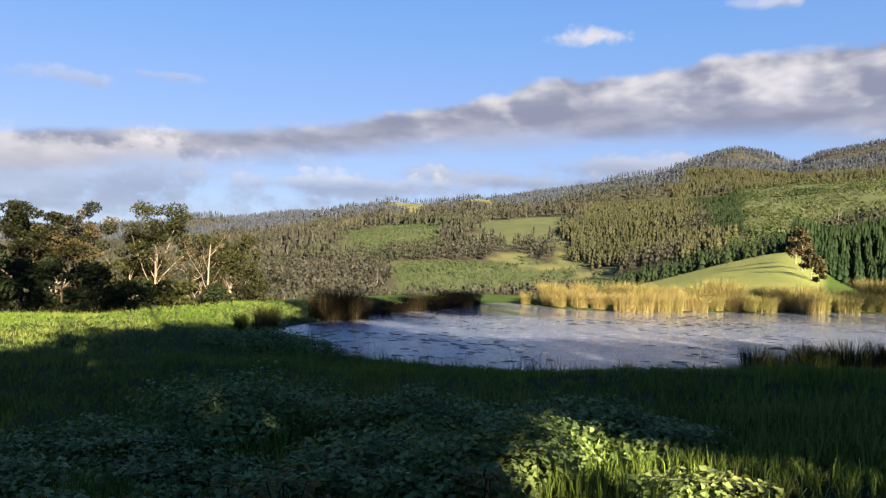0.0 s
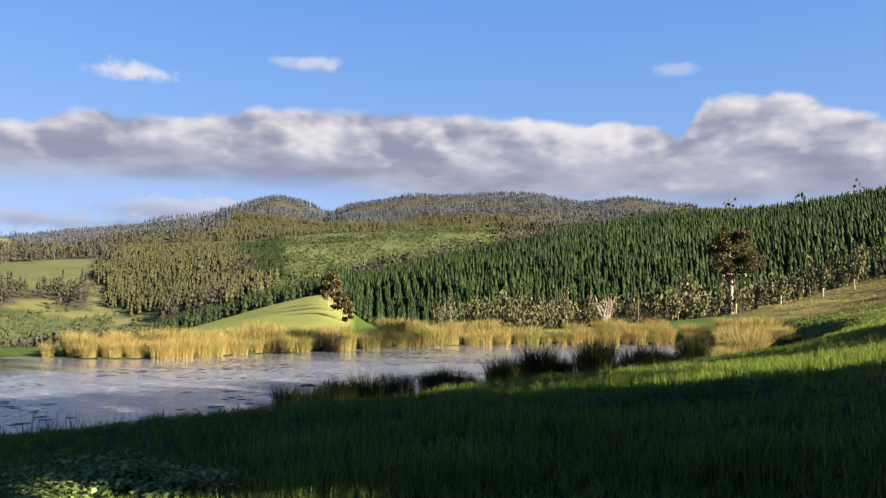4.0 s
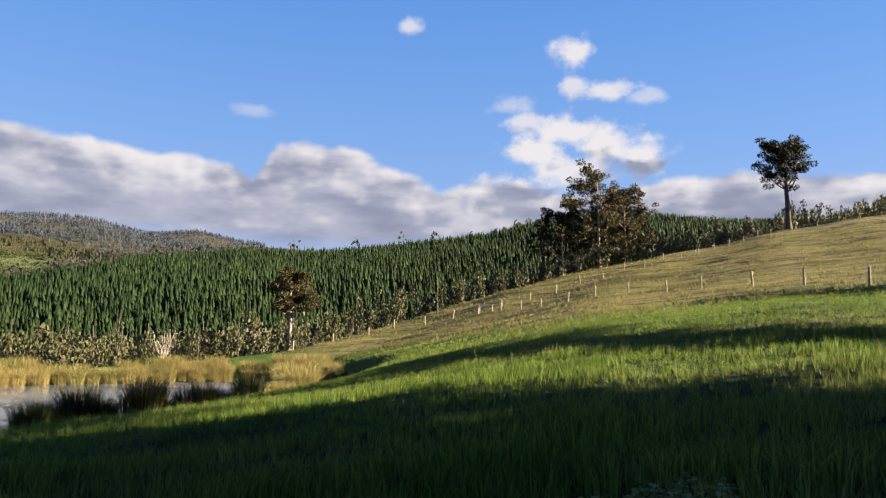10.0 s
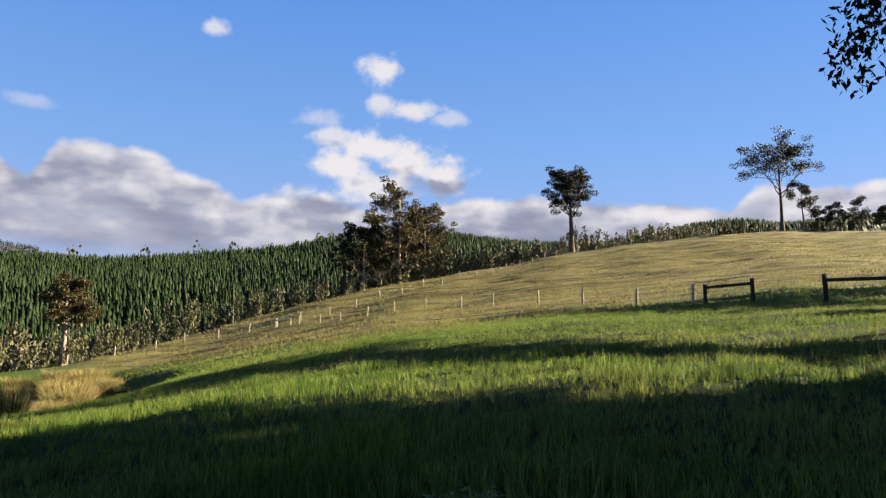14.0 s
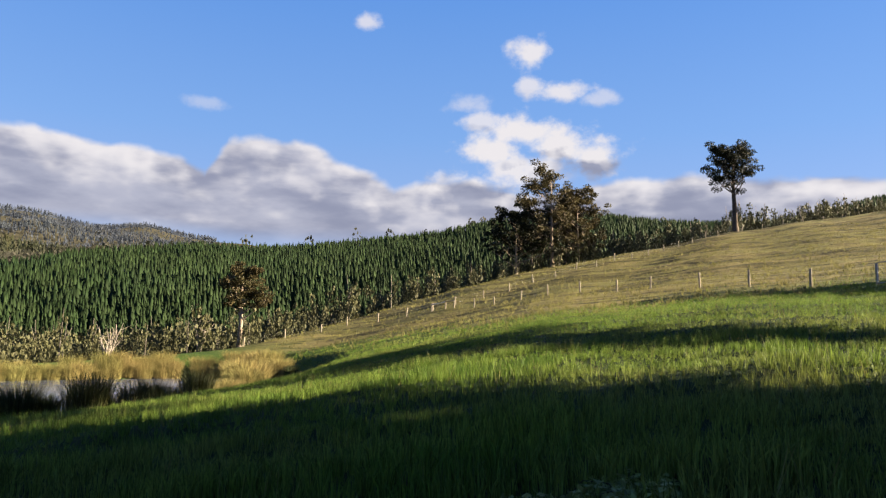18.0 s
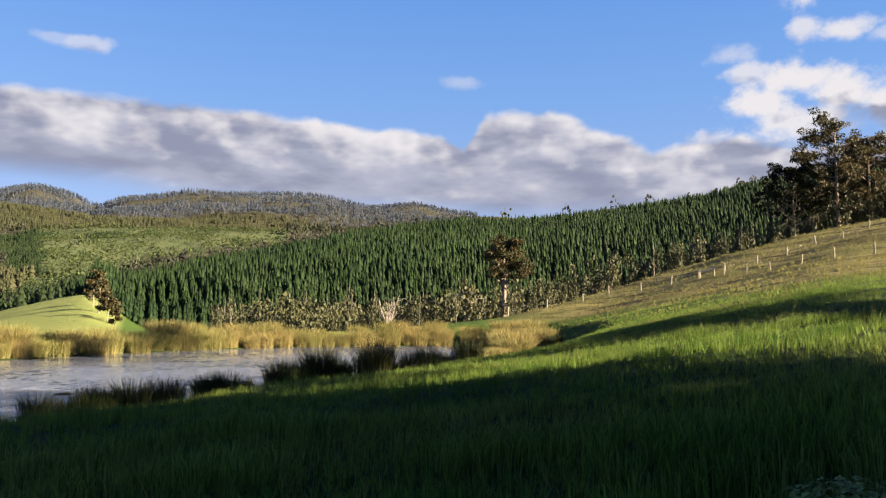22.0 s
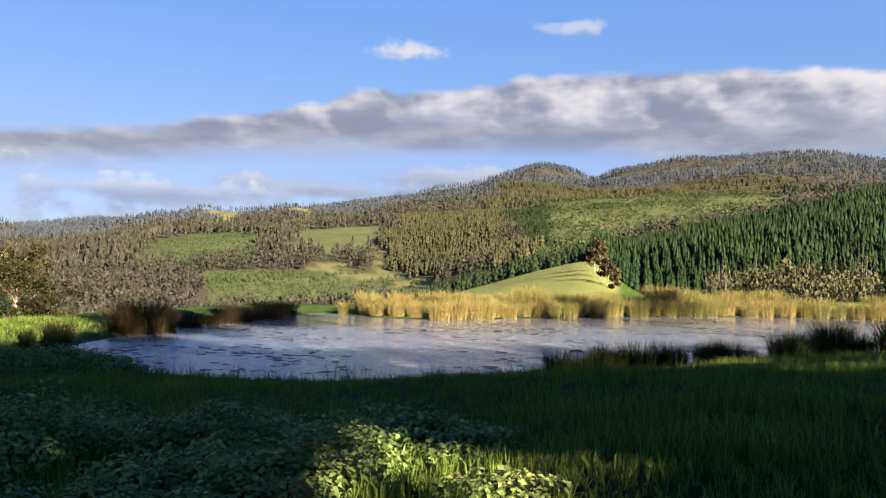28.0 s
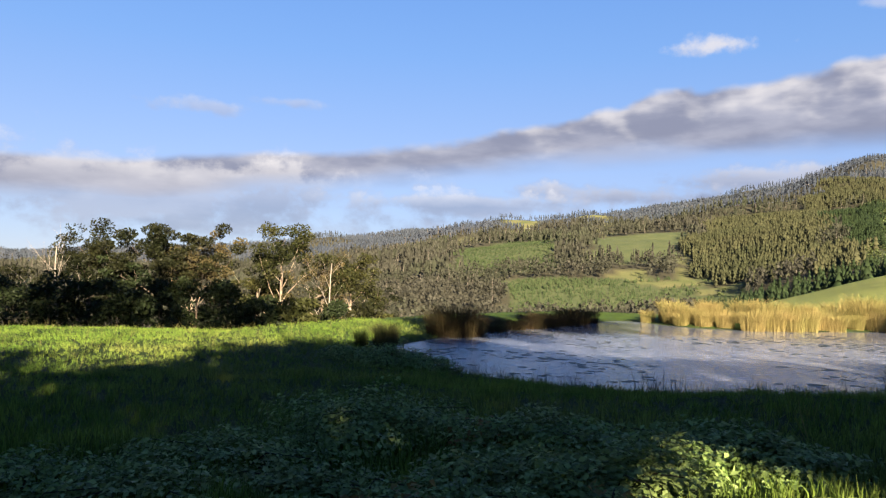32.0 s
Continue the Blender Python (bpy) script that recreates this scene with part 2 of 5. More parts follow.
M = dict(
    grass=mat("meadow_grass", (0.0529, 0.101, 0.0149), (0.12, 0.172, 0.0276), 0.8, 0.6, c3=(0.14, 0.159, 0.0391), scale3=0.15, glow=0.35, island=0.6),
    dry=mat("seeding_grass", (0.128, 0.124, 0.0404), (0.171, 0.152, 0.057), 0.6, 0.7, glow=0.35, island=0.3),
    rush=mat("golden_sedge", (0.213, 0.164, 0.0664), (0.172, 0.148, 0.054), 0.5, 0.7, c3=(0.109, 0.122, 0.0353), scale3=0.12, glow=0.3, island=0.4),
    # brown sedge, its colour darkened further for the dam wall's shade
    brownrush=mat("shade_dark_brown_sedge", (0.033, 0.022, 0.0105), (0.022, 0.0187, 0.0077), 0.8, 0.7, glow=0.2, island=0.45),
    darkrush=mat("dark_rush", (0.0158, 0.0248, 0.00675), (0.0338, 0.0315, 0.0113), 0.8, 0.6, glow=0.25, island=0.4),
    bramble=mat("bramble_leaf", (0.105, 0.165, 0.045), (0.175, 0.235, 0.078), 2.0, 0.5, c3=(0.205, 0.23, 0.082), scale3=0.6, glow=0.3, island=0.5),
    weed=mat("yellowing_leaf", (0.18, 0.156, 0.042), (0.156, 0.078, 0.03), 3.0, 0.6, glow=0.3, island=0.3),
    gumleaf=mat("gum_leaf", (0.0081, 0.0103, 0.00405), (0.0157, 0.0162, 0.00648), 0.25, 0.5, glow=0.22, island=0.45),
    gumbrown=mat("browned_gum_leaf", (0.037, 0.0334, 0.0148), (0.058, 0.0463, 0.0213), 0.25, 0.55, glow=0.22, island=0.45),
    gumgreen=mat("olive_gum_leaf", (0.0214, 0.0257, 0.00825), (0.0379, 0.0379, 0.0125), 0.25, 0.55, glow=0.25, island=0.4),
    gumgully=mat("gully_gum_leaf", (0.0145, 0.0181, 0.00581), (0.0309, 0.0309, 0.0102), 0.3, 0.55, glow=0.2, island=0.45),
    scrubleaf=mat("scrub_leaf", (0.0462, 0.049, 0.024), (0.0681, 0.0664, 0.0326), 0.25, 0.6, glow=0.15, island=0.4),
    # near-black leaf: shade inside dense growth is put into its colour
    shade=mat("shade_dark_leaf", (0.008, 0.0128, 0.0048), (0.0144, 0.02, 0.0072), 0.5, 0.6, glow=0.03, island=0.4),
    bark=mat("gum_bark", (0.0576, 0.0432, 0.0324), (0.0936, 0.0756, 0.0612), 1.5, 0.85, bump=0.5),
    paleb=mat("pale_bark", (0.217, 0.181, 0.145), (0.156, 0.114, 0.0829), 1.2, 0.8, bump=0.4),
    deadwood=mat("weathered_deadwood", (0.233, 0.207, 0.181), (0.156, 0.13, 0.109), 1.5, 0.85, bump=0.4),
    pine=mat("pine_needles", (0.0105, 0.0215, 0.0068), (0.0175, 0.0305, 0.0100), 0.12, 0.75, c3=(0.009, 0.020, 0.0075), scale3=0.02, glow=0.15, island=0.35),
    conifer=mat("olive_conifer", (0.0403, 0.0448, 0.0224), (0.0582, 0.0582, 0.0302), 0.03, 0.75, glow=0.3, island=0.22),
    bluepine=mat("dark_conifer", (0.013, 0.023, 0.010), (0.021, 0.032, 0.012), 0.05, 0.75, glow=0.2, island=0.25),
    young=mat("young_plantation", (0.042, 0.062, 0.027), (0.056, 0.076, 0.033), 0.05, 0.7, glow=0.35, island=0.2),
    farbush=mat("pale_green_scrub", (0.0425, 0.06, 0.0238), (0.07, 0.085, 0.0325), 0.04, 0.7, glow=0.35, island=0.35),
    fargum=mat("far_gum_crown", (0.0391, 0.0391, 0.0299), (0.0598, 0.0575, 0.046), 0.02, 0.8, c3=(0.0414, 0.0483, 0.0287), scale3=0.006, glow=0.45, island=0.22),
    # far ridge crowns: distance haze is put into the colour as blue-grey
    hazegum=mat("haze_tinted_gum_crown", (0.0445, 0.055, 0.0749), (0.0655, 0.0737, 0.0959), 0.01, 0.8, c3=(0.0515, 0.062, 0.0749), scale3=0.004, glow=0.45, island=0.2),
    fartrunk=mat("far_bare_trunk", (0.104, 0.0907, 0.0778), (0.0821, 0.0691, 0.0605), 0.1, 0.8, island=0.2),
    post=mat("weathered_post", (0.247, 0.214, 0.162), (0.19, 0.157, 0.114), 3.0, 0.85, bump=0.3),
    darkpost=mat("dark_sleeper_timber", (0.0194, 0.0164, 0.0138), (0.0302, 0.0251, 0.0207), 3.0, 0.85, bump=0.3),
    steel=mat("galvanised_steel", (0.312, 0.302, 0.282), (0.252, 0.247, 0.237), 6.0, 0.5, metal=0.35),
    log=mat("wet_log", (0.012, 0.0096, 0.0078), (0.021, 0.0168, 0.012), 3.0, 0.6, bump=0.4),
    pad=mat("floating_weed", (0.0175, 0.025, 0.0225), (0.035, 0.04, 0.03), 0.6, 0.5, island=0.4),
    house=mat("white_weatherboard", (0.525, 0.518, 0.49), (0.476, 0.462, 0.434), 0.5, 0.7),
    roof=mat("grey_iron_roof", (0.164, 0.168, 0.173), (0.131, 0.131, 0.14), 0.5, 0.5),
)

# ground: turf, dry hill grass, pasture and forest floor by the lie of the land
gm = bpy.data.materials.new("turf")
gm.use_nodes = True
GT = gm.node_tree
gb = GT.nodes["Principled BSDF"]
gb.inputs["Roughness"].default_value, gb.inputs["Specular IOR Level"].default_value = 0.9, 0.1
gpos = GT.nodes.new("ShaderNodeNewGeometry").outputs["Position"]


def gnoise(s, d=6, r=0.6, sy=1.0):
    mp = GT.nodes.new("ShaderNodeMapping")
    mp.inputs[3].default_value = (1, sy, 1)
    GT.links.new(gpos, mp.inputs[0])
    n = GT.nodes.new("ShaderNodeTexNoise")
    GT.links.new(mp.outputs[0], n.inputs["Vector"])
    n.inputs["Scale"].default_value, n.inputs["Detail"].default_value, n.inputs["Roughness"].default_value = s, d, r
    return n.outputs[0]


def gmix(f, a, b, lo=None, hi=None):
    if lo is not None:
        r = GT.nodes.new("ShaderNodeMapRange")
        r.inputs[1].default_value, r.inputs[2].default_value = lo, hi
        GT.links.new(f, r.inputs[0])
        f = r.outputs[0]
    x = GT.nodes.new("ShaderNodeMix")
    x.data_type = "RGBA"
    GT.links.new(f, x.inputs[0])
    for i, c in ((6, a), (7, b)):
        if isinstance(c, bpy.types.NodeSocket):
            GT.links.new(c, x.inputs[i])
        else:
            x.inputs[i].default_value = (*c, 1)
    return x.outputs[2]


def gattr(name):
    a = GT.nodes.new("ShaderNodeAttribute")
    a.attribute_name = name
    return a.outputs["Fac"]


turf = gmix(gnoise(0.35), (0.0253, 0.0479, 0.00788), (0.0479, 0.0788, 0.0124), 0.35, 0.65)
turf = gmix(gnoise(2.6), turf, (0.0253, 0.0479, 0.00901), 0.5, 0.75)
drygrass = gmix(gnoise(0.13, 6, 0.62, 0.45), (0.171, 0.138, 0.057), (0.138, 0.128, 0.0428), 0.38, 0.6)
# dark streaks: tussock bands, and shade of the slope's undulations put into the colour
drygrass = gmix(gnoise(0.2, 5, 0.6, 0.22), drygrass, (0.0713, 0.0618, 0.0214), 0.5, 0.62)
drygrass = gmix(gnoise(0.55, 6, 0.65, 0.25), drygrass, (0.0356, 0.0314, 0.0124), 0.49, 0.60)
fieldc = gmix(gnoise(0.05), (0.125, 0.153, 0.0437), (0.156, 0.172, 0.0531), 0.35, 0.65)
floorc = gmix(gnoise(0.03), (0.036, 0.034, 0.022), (0.050, 0.046, 0.030), 0.35, 0.65)
pastc = gmix(gnoise(0.03), (0.078, 0.092, 0.034), (0.13, 0.122, 0.054), 0.35, 0.65)
plantc = gmix(gnoise(0.06), (0.052, 0.068, 0.028), (0.074, 0.086, 0.037), 0.35, 0.65)
# near turf goes almost black: shade between grass blades put into the colour
gcol = gmix(gattr("blade_shade"), turf, (0.014, 0.026, 0.005))
gcol = gmix(gattr("dry"), gcol, drygrass)
gcol = gmix(gattr("field"), gcol, fieldc)
gcol = gmix(gattr("forest"), gcol, floorc)
gcol = gmix(gattr("pasture"), gcol, pastc)
gcol = gmix(gattr("rows"), gcol, plantc)
gcol = gmix(gattr("mud"), gcol, (0.0216, 0.0173, 0.0108))
GT.links.new(gcol, gb.inputs["Base Color"])
gbump = GT.nodes.new("ShaderNodeBump")
gbump.inputs["Strength"].default_value, gbump.inputs["Distance"].default_value = 0.7, 0.35
GT.links.new(gnoise(3.2, 8, 0.7), gbump.inputs["Height"])
GT.links.new(gbump.outputs[0], gb.inputs["Normal"])

# pond water: still, with a light ruffle, thin drifts of weed and sky sheen in its colour
wmat = bpy.data.materials.new("pond_water")
wmat.use_nodes = True
PT = wmat.node_tree
pb = PT.nodes["Principled BSDF"]
ppos = PT.nodes.new("ShaderNodeNewGeometry").outputs["Position"]


def pnoise(s, sx, d=4, rough=0.6):
    mp = PT.nodes.new("ShaderNodeMapping")
    mp.inputs[3].default_value = (sx, 1, 1)
    PT.links.new(ppos, mp.inputs[0])
    n = PT.nodes.new("ShaderNodeTexNoise")
    PT.links.new(mp.outputs[0], n.inputs["Vector"])
    n.inputs["Scale"].default_value, n.inputs["Detail"].default_value, n.inputs["Roughness"].default_value = s, d, rough
    return n.outputs[0]


sheen_film = PT.nodes.new("ShaderNodeMix")      # pale sky reflection put into the base colour, with thin film of weed
sheen_film.data_type = "RGBA"
sheen_film.inputs[6].default_value, sheen_film.inputs[7].default_value = (0.08, 0.092, 0.13, 1), (0.25, 0.265, 0.34, 1)
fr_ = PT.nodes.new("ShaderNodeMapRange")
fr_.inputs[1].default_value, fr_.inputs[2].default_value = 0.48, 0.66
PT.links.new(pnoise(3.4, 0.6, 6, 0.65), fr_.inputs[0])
PT.links.new(fr_.outputs[0], sheen_film.inputs[0])
PT.links.new(sheen_film.outputs[2], pb.inputs["Base Color"])
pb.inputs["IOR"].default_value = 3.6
pr = PT.nodes.new("ShaderNodeMapRange")
pr.inputs[1].default_value, pr.inputs[2].default_value, pr.inputs[3].default_value, pr.inputs[4].default_value = 0.2, 0.9, 0.03, 0.16
calm_sep = PT.nodes.new("ShaderNodeSeparateXYZ")     # ruffled near the low bank, calm under the sedges
PT.links.new(ppos, calm_sep.inputs[0])
calm_q = PT.nodes.new("ShaderNodeMath")
calm_q.operation = "MULTIPLY_ADD"
calm_q.inputs[1].default_value = -0.3
PT.links.new(calm_sep.outputs[0], calm_q.inputs[0])
PT.links.new(calm_sep.outputs[1], calm_q.inputs[2])
calm_r = PT.nodes.new("ShaderNodeMapRange")
calm_r.inputs[1].default_value, calm_r.inputs[2].default_value, calm_r.inputs[3].default_value, calm_r.inputs[4].default_value = 30.0, 43.0, 1.0, 0.0
PT.links.new(calm_q.outputs[0], calm_r.inputs[0])
ruffle = PT.nodes.new("ShaderNodeMath")
ruffle.operation = "MULTIPLY_ADD"
PT.links.new(calm_r.outputs[0], ruffle.inputs[0])
PT.links.new(pnoise(0.12, 0.5), ruffle.inputs[2])
ruffle.inputs[1].default_value = 0.45
PT.links.new(ruffle.outputs[0], pr.inputs[0])
PT.links.new(pr.outputs[0], pb.inputs["Roughness"])
pbump = PT.nodes.new("ShaderNodeBump")
pbump.inputs["Strength"].default_value, pbump.inputs["Distance"].default_value = 0.7, 0.03
PT.links.new(pnoise(11.0, 0.7, 3), pbump.inputs["Height"])
PT.links.new(calm_r.outputs[0], pbump.inputs["Strength"])
PT.links.new(pbump.outputs[0], pb.inputs["Normal"])


# ---- mesh helpers ----
def mesh_np(name, verts, faces, material, smooth=False):
    """A mesh from arrays of places and of equal-sided faces."""
    verts, faces = np.asarray(verts, np.float32), np.asarray(faces, np.int32)
    me = bpy.data.meshes.new(name)
    k = faces.shape[1]
    me.vertices.add(len(verts))
    me.vertices.foreach_set("co", verts.ravel())
    me.loops.add(faces.size)
    me.loops.foreach_set("vertex_index", faces.ravel())
    me.polygons.add(len(faces))
    me.polygons.foreach_set("loop_start", np.arange(0, faces.size, k, dtype=np.int32))
    if smooth:
        me.polygons.foreach_set("use_smooth", np.ones(len(faces), bool))
    me.update(calc_edges=True)
    me.materials.append(material)
    return me


def part(name, data, parent=None, label="", m=None):
    ob = new(name, data)
    ob.parent = parent
    if m is not None:
        ob.matrix_basis = m
    if label:
        ob["label"] = label
    return ob


def many(template_v, template_f, places, scales, turns, rng, jitter=0.0):
    """Copies of a small mesh, turned and scaled, as one set of arrays."""
    n, k = len(places), len(template_v)
    c, s = np.cos(turns)[:, None], np.sin(turns)[:, None]
    v = template_v[None] * scales[:, None, :]
    x, y = v[..., 0] * c - v[..., 1] * s, v[..., 0] * s + v[..., 1] * c
    v = np.stack([x, y, v[..., 2]], -1)
    if jitter:
        v = v + rng.normal(0, jitter, v.shape) * scales[:, None, :]
    v = v + places[:, None, :]
    f = template_f[None] + (np.arange(n) * k)[:, None, None]
    return v.reshape(-1, 3), f.reshape(-1, template_f.shape[1])


def join(parts):
    vs, fs, o = [], [], 0
    for v, f in parts:
        vs.append(v), fs.append(f + o)
        o += len(v)
    return np.concatenate(vs), np.concatenate(fs)


def tube(points, radii, sides=6):
    pts = np.asarray(points, float)
    n = len(pts)
    d = np.gradient(pts, axis=0)
    d /= np.linalg.norm(d, axis=1)[:, None] + 1e-9
    ref = np.where(np.abs(d[:, 2:3]) > 0.9, np.array([[1.0, 0, 0]]), np.array([[0, 0, 1.0]]))
    a = np.cross(d, ref)
    a /= np.linalg.norm(a, axis=1)[:, None] + 1e-9
    b = np.cross(d, a)
    ang = np.arange(sides) * 2 * np.pi / sides
    ring = a[:, None] * np.cos(ang)[None, :, None] + b[:, None] * np.sin(ang)[None, :, None]
    v = (pts[:, None] + ring * np.asarray(radii)[:, None, None]).reshape(-1, 3)
    i, j = np.meshgrid(np.arange(n - 1), np.arange(sides), indexing="ij")
    k = (j + 1) % sides
    f = np.stack([i * sides + j, i * sides + k, (i + 1) * sides + k, (i + 1) * sides + j], -1).reshape(-1, 4)
    return v, f


def sway(x, y, s, seed=0.0):
    """Smooth waves over the plan, about -1 to 1."""
    return (np.sin(x * s + 1.3 * seed + 0.6 * np.sin(y * s * 0.8 + seed)) + np.sin(y * s * 1.13 + 2.1 * seed + 0.8 * np.sin(x * s * 0.7)) + 0.6 * np.sin((x + y) * s * 1.9 + seed)) / 2.6


# ---- the lie of the land ----
WATER = -1.3
RNG = np.random.default_rng(7)


def prof(az, pts, w=1.2):
    xs, ys = [p[0] for p in pts], [p[1] for p in pts]
    return sum(np.interp(az + o, xs, ys) for o in (-w, -w / 2, 0, w / 2, w)) / 5


def at_el(r, deg):
    return EYE + r * np.tan(np.radians(deg))


R2 = [(-50, 20), (10, 20), (30, 25), (48, 33), (56, 35), (125, 35), (180, 35), (310, 20)]
R3 = [(-50, 28), (-20, 28), (-5, 34), (10, 40), (30, 48), (48, 55), (64, 60), (125, 60), (310, 28)]
R4 = [(-50, 34), (-20, 34), (-5, 44), (10, 52), (30, 62), (48, 80), (64, 100), (125, 100), (310, 34)]
RC = [(-50, 40), (-20, 41), (-12, 45), (-5, 50), (10, 61), (30, 72), (48, 100), (56, 118), (64, 143), (77, 165), (90, 197), (105, 225), (125, 240), (310, 40)]
RG = [(-50, 75), (-20, 80), (-5, 130), (5, 150), (12, 190), (27, 200), (34, 160), (48, 165), (56, 178), (64, 203), (77, 230), (90, 280), (105, 300), (125, 310), (310, 75)]
RR = [(-50, 420), (12, 430), (22, 320), (28, 300), (38, 340), (51, 390), (72, 430), (90, 460), (105, 490), (125, 500), (310, 420)]
Z1 = [(-50, -0.8), (-20, -0.65), (0, -0.45), (20, -0.1), (40, 0.3), (54, 0.6), (64, 0.9), (77, 1.2), (90, 1.35), (105, 1.4), (125, 1.2), (180, 0.2), (250, -0.6), (310, -0.8)]
Z2 = [(-50, -0.95), (-20, -0.95), (0, -0.85), (30, -0.6), (48, -0.3), (56, 0.3), (64, 1.3), (77, 3.1), (90, 4.0), (105, 4.2), (125, 4.0), (180, 1.0), (310, -0.95)]
Z3 = [(-50, -1.05), (-20, -1.15), (0, -0.9), (48, -0.9), (56, -0.6), (64, 1.9), (77, 5.2), (90, 6.3), (105, 7.5), (125, 7.0), (180, 2.0), (310, -1.05)]
Z4 = [(-50, -1.1), (-20, -1.3), (-9, -0.8), (0, -0.7), (30, -0.8), (48, -0.6), (56, 0.4), (64, 4.2), (77, 9.6), (90, 12.6), (105, 14.4), (125, 13), (180, 4), (310, -1.1)]
EC = [(-50, -4.2), (-30, -4.25), (-20, -4.5), (-15.5, -4.6), (-12.5, -3.3), (-9, -2.4), (-5, -2.4), (5, -2.1), (15, -2.0), (30, -1.7), (44, -0.5), (48, -0.2), (54, 0.5), (62, 2.55), (70, 5.15),
      (77, 6.75), (82, 7.6), (86, 8.3), (90, 9.05), (96, 9.65), (102, 9.95), (105, 9.85), (109, 9.5), (125, 8.6), (180, 3), (310, -4.2)]
ZG = [(-50, -14), (-20, -13), (-5, -22), (5, -20), (9, -13), (12, -6.5), (14, -2.6), (17, 0.3), (20, 3.7), (22.5, 6.0), (24.2, 7.6), (25.5, 7.4), (26.8, 2.5), (28, -1.0), (34, -2.8), (48, -1.9), (56, 0.6), (64, 8.7), (77, 22.5), (90, 36), (105, 44), (125, 44), (310, -14)]
ER = [(-50, -6.5), (-20, -5.5), (-8, -4.2), (0, -3.6), (8, -3.0), (14, -2.2), (20, -1.2), (24, 0.2), (28, 1.2), (32, 2.4), (38, 3.95), (42.5, 5.3), (48, 6.1), (51, 6.45), (57, 6.55), (61, 7.1), (69, 8.1), (72, 8.9),
      (76, 9.3), (81, 9.4), (85, 8.8), (89, 8.5), (92.5, 8.35), (96, 8.8), (99, 9.6), (102, 9.7), (105, 9.0), (109, 9.3), (125, 9), (200, 3), (310, -6.5)]
E7 = [(-50, -3), (-20, -1.0), (-10, 0.3), (-5, 1.2), (0, 1.8), (5, 2.2), (10, 2.8), (15, 3.8), (20, 4.1), (26, 3.7), (30, 4), (40, 5), (50, 5.4), (60, 6), (105, 8), (200, 3), (310, -3)]
E8 = [(-50, -0.7), (-27, 0.1), (-20, 0.8), (-10, 2.3), (-5, 3.0), (0, 3.6), (5, 4.3), (10, 5.0), (15, 5.7), (20, 6.2), (30, 6.6), (50, 6.8), (105, 8), (200, 3), (310, -0.7)]
E9 = [(-50, 0.6), (-38, 0.5), (-27, 1.35), (-19, 2.0), (-15, 2.65), (-11.4, 3.2), (-8, 3.3), (-3, 4.05), (0.5, 4.1), (2.6, 4.6), (6.4, 5.35), (11, 5.95), (15.4, 6.55), (17, 7.3), (19.2, 8.3), (20.4, 8.75), (21.6, 8.75), (23.0, 8.35), (25, 8.05), (27, 8.4),
      (30, 8.9), (38, 9.4), (40, 9.4), (42.6, 8.8), (44, 8.5), (47, 8.85), (50, 8.2), (60, 7.5), (105, 8), (200, 3), (310, 0.6)]

# the dam's waterline
SHORE = [(-6.4, 30), (-5.2, 26), (-2.6, 22.4), (2, 20.4), (8, 20.6), (14, 22.4), (20, 24.8), (27, 26.4), (34, 27.6), (42, 30.5), (50, 34), (57, 37.6), (62, 42), (67, 48), (74, 55), (70, 60),
         (60, 64), (50, 65.5), (40, 63.5), (30, 60), (20, 55), (13, 51.5), (8, 52.5), (5, 57), (2, 53), (-0.6, 47), (-3, 42), (-4.6, 37.5)]


def closed_curve(pts, n=5):
    p = np.array(pts, float)
    a, b, c, d = np.roll(p, 1, 0), p, np.roll(p, -1, 0), np.roll(p, -2, 0)
    t = (np.arange(n) / n)[None, :, None]
    a, b, c, d = a[:, None], b[:, None], c[:, None], d[:, None]
    q = 0.5 * (2 * b + (c - a) * t + (2 * a - 5 * b + 4 * c - d) * t ** 2 + (3 * b - a - 3 * c + d) * t ** 3)
    return q.reshape(-1, 2)


BANK = closed_curve(SHORE)


def off_shore(x, y):
    """Metres from the waterline, negative over the water."""
    x, y = np.atleast_1d(x).astype(float), np.atleast_1d(y).astype(float)
    best, inside = np.full(x.shape, 1e9), np.zeros(x.shape, bool)
    near = (np.hypot(x - 30, y - 42) < 75)
    px, py = x[near], y[near]
    b, ins = np.full(px.shape, 1e9), np.zeros(px.shape, bool)
    for (x0, y0), (x1, y1) in zip(BANK, np.roll(BANK, -1, 0)):
        dx, dy = x1 - x0, y1 - y0
        t = np.clip(((px - x0) * dx + (py - y0) * dy) / (dx * dx + dy * dy + 1e-12), 0, 1)
        b = np.minimum(b, np.hypot(px - x0 - t * dx, py - y0 - t * dy))
        hit = (y0 > py) != (y1 > py)
        ins ^= hit & (px < x0 + (py - y0) * dx / (dy if abs(dy) > 1e-9 else 1e-9))
    best[near] = np.where(ins, -b, b)
    return np.where(best > 1e8, 60.0, best)


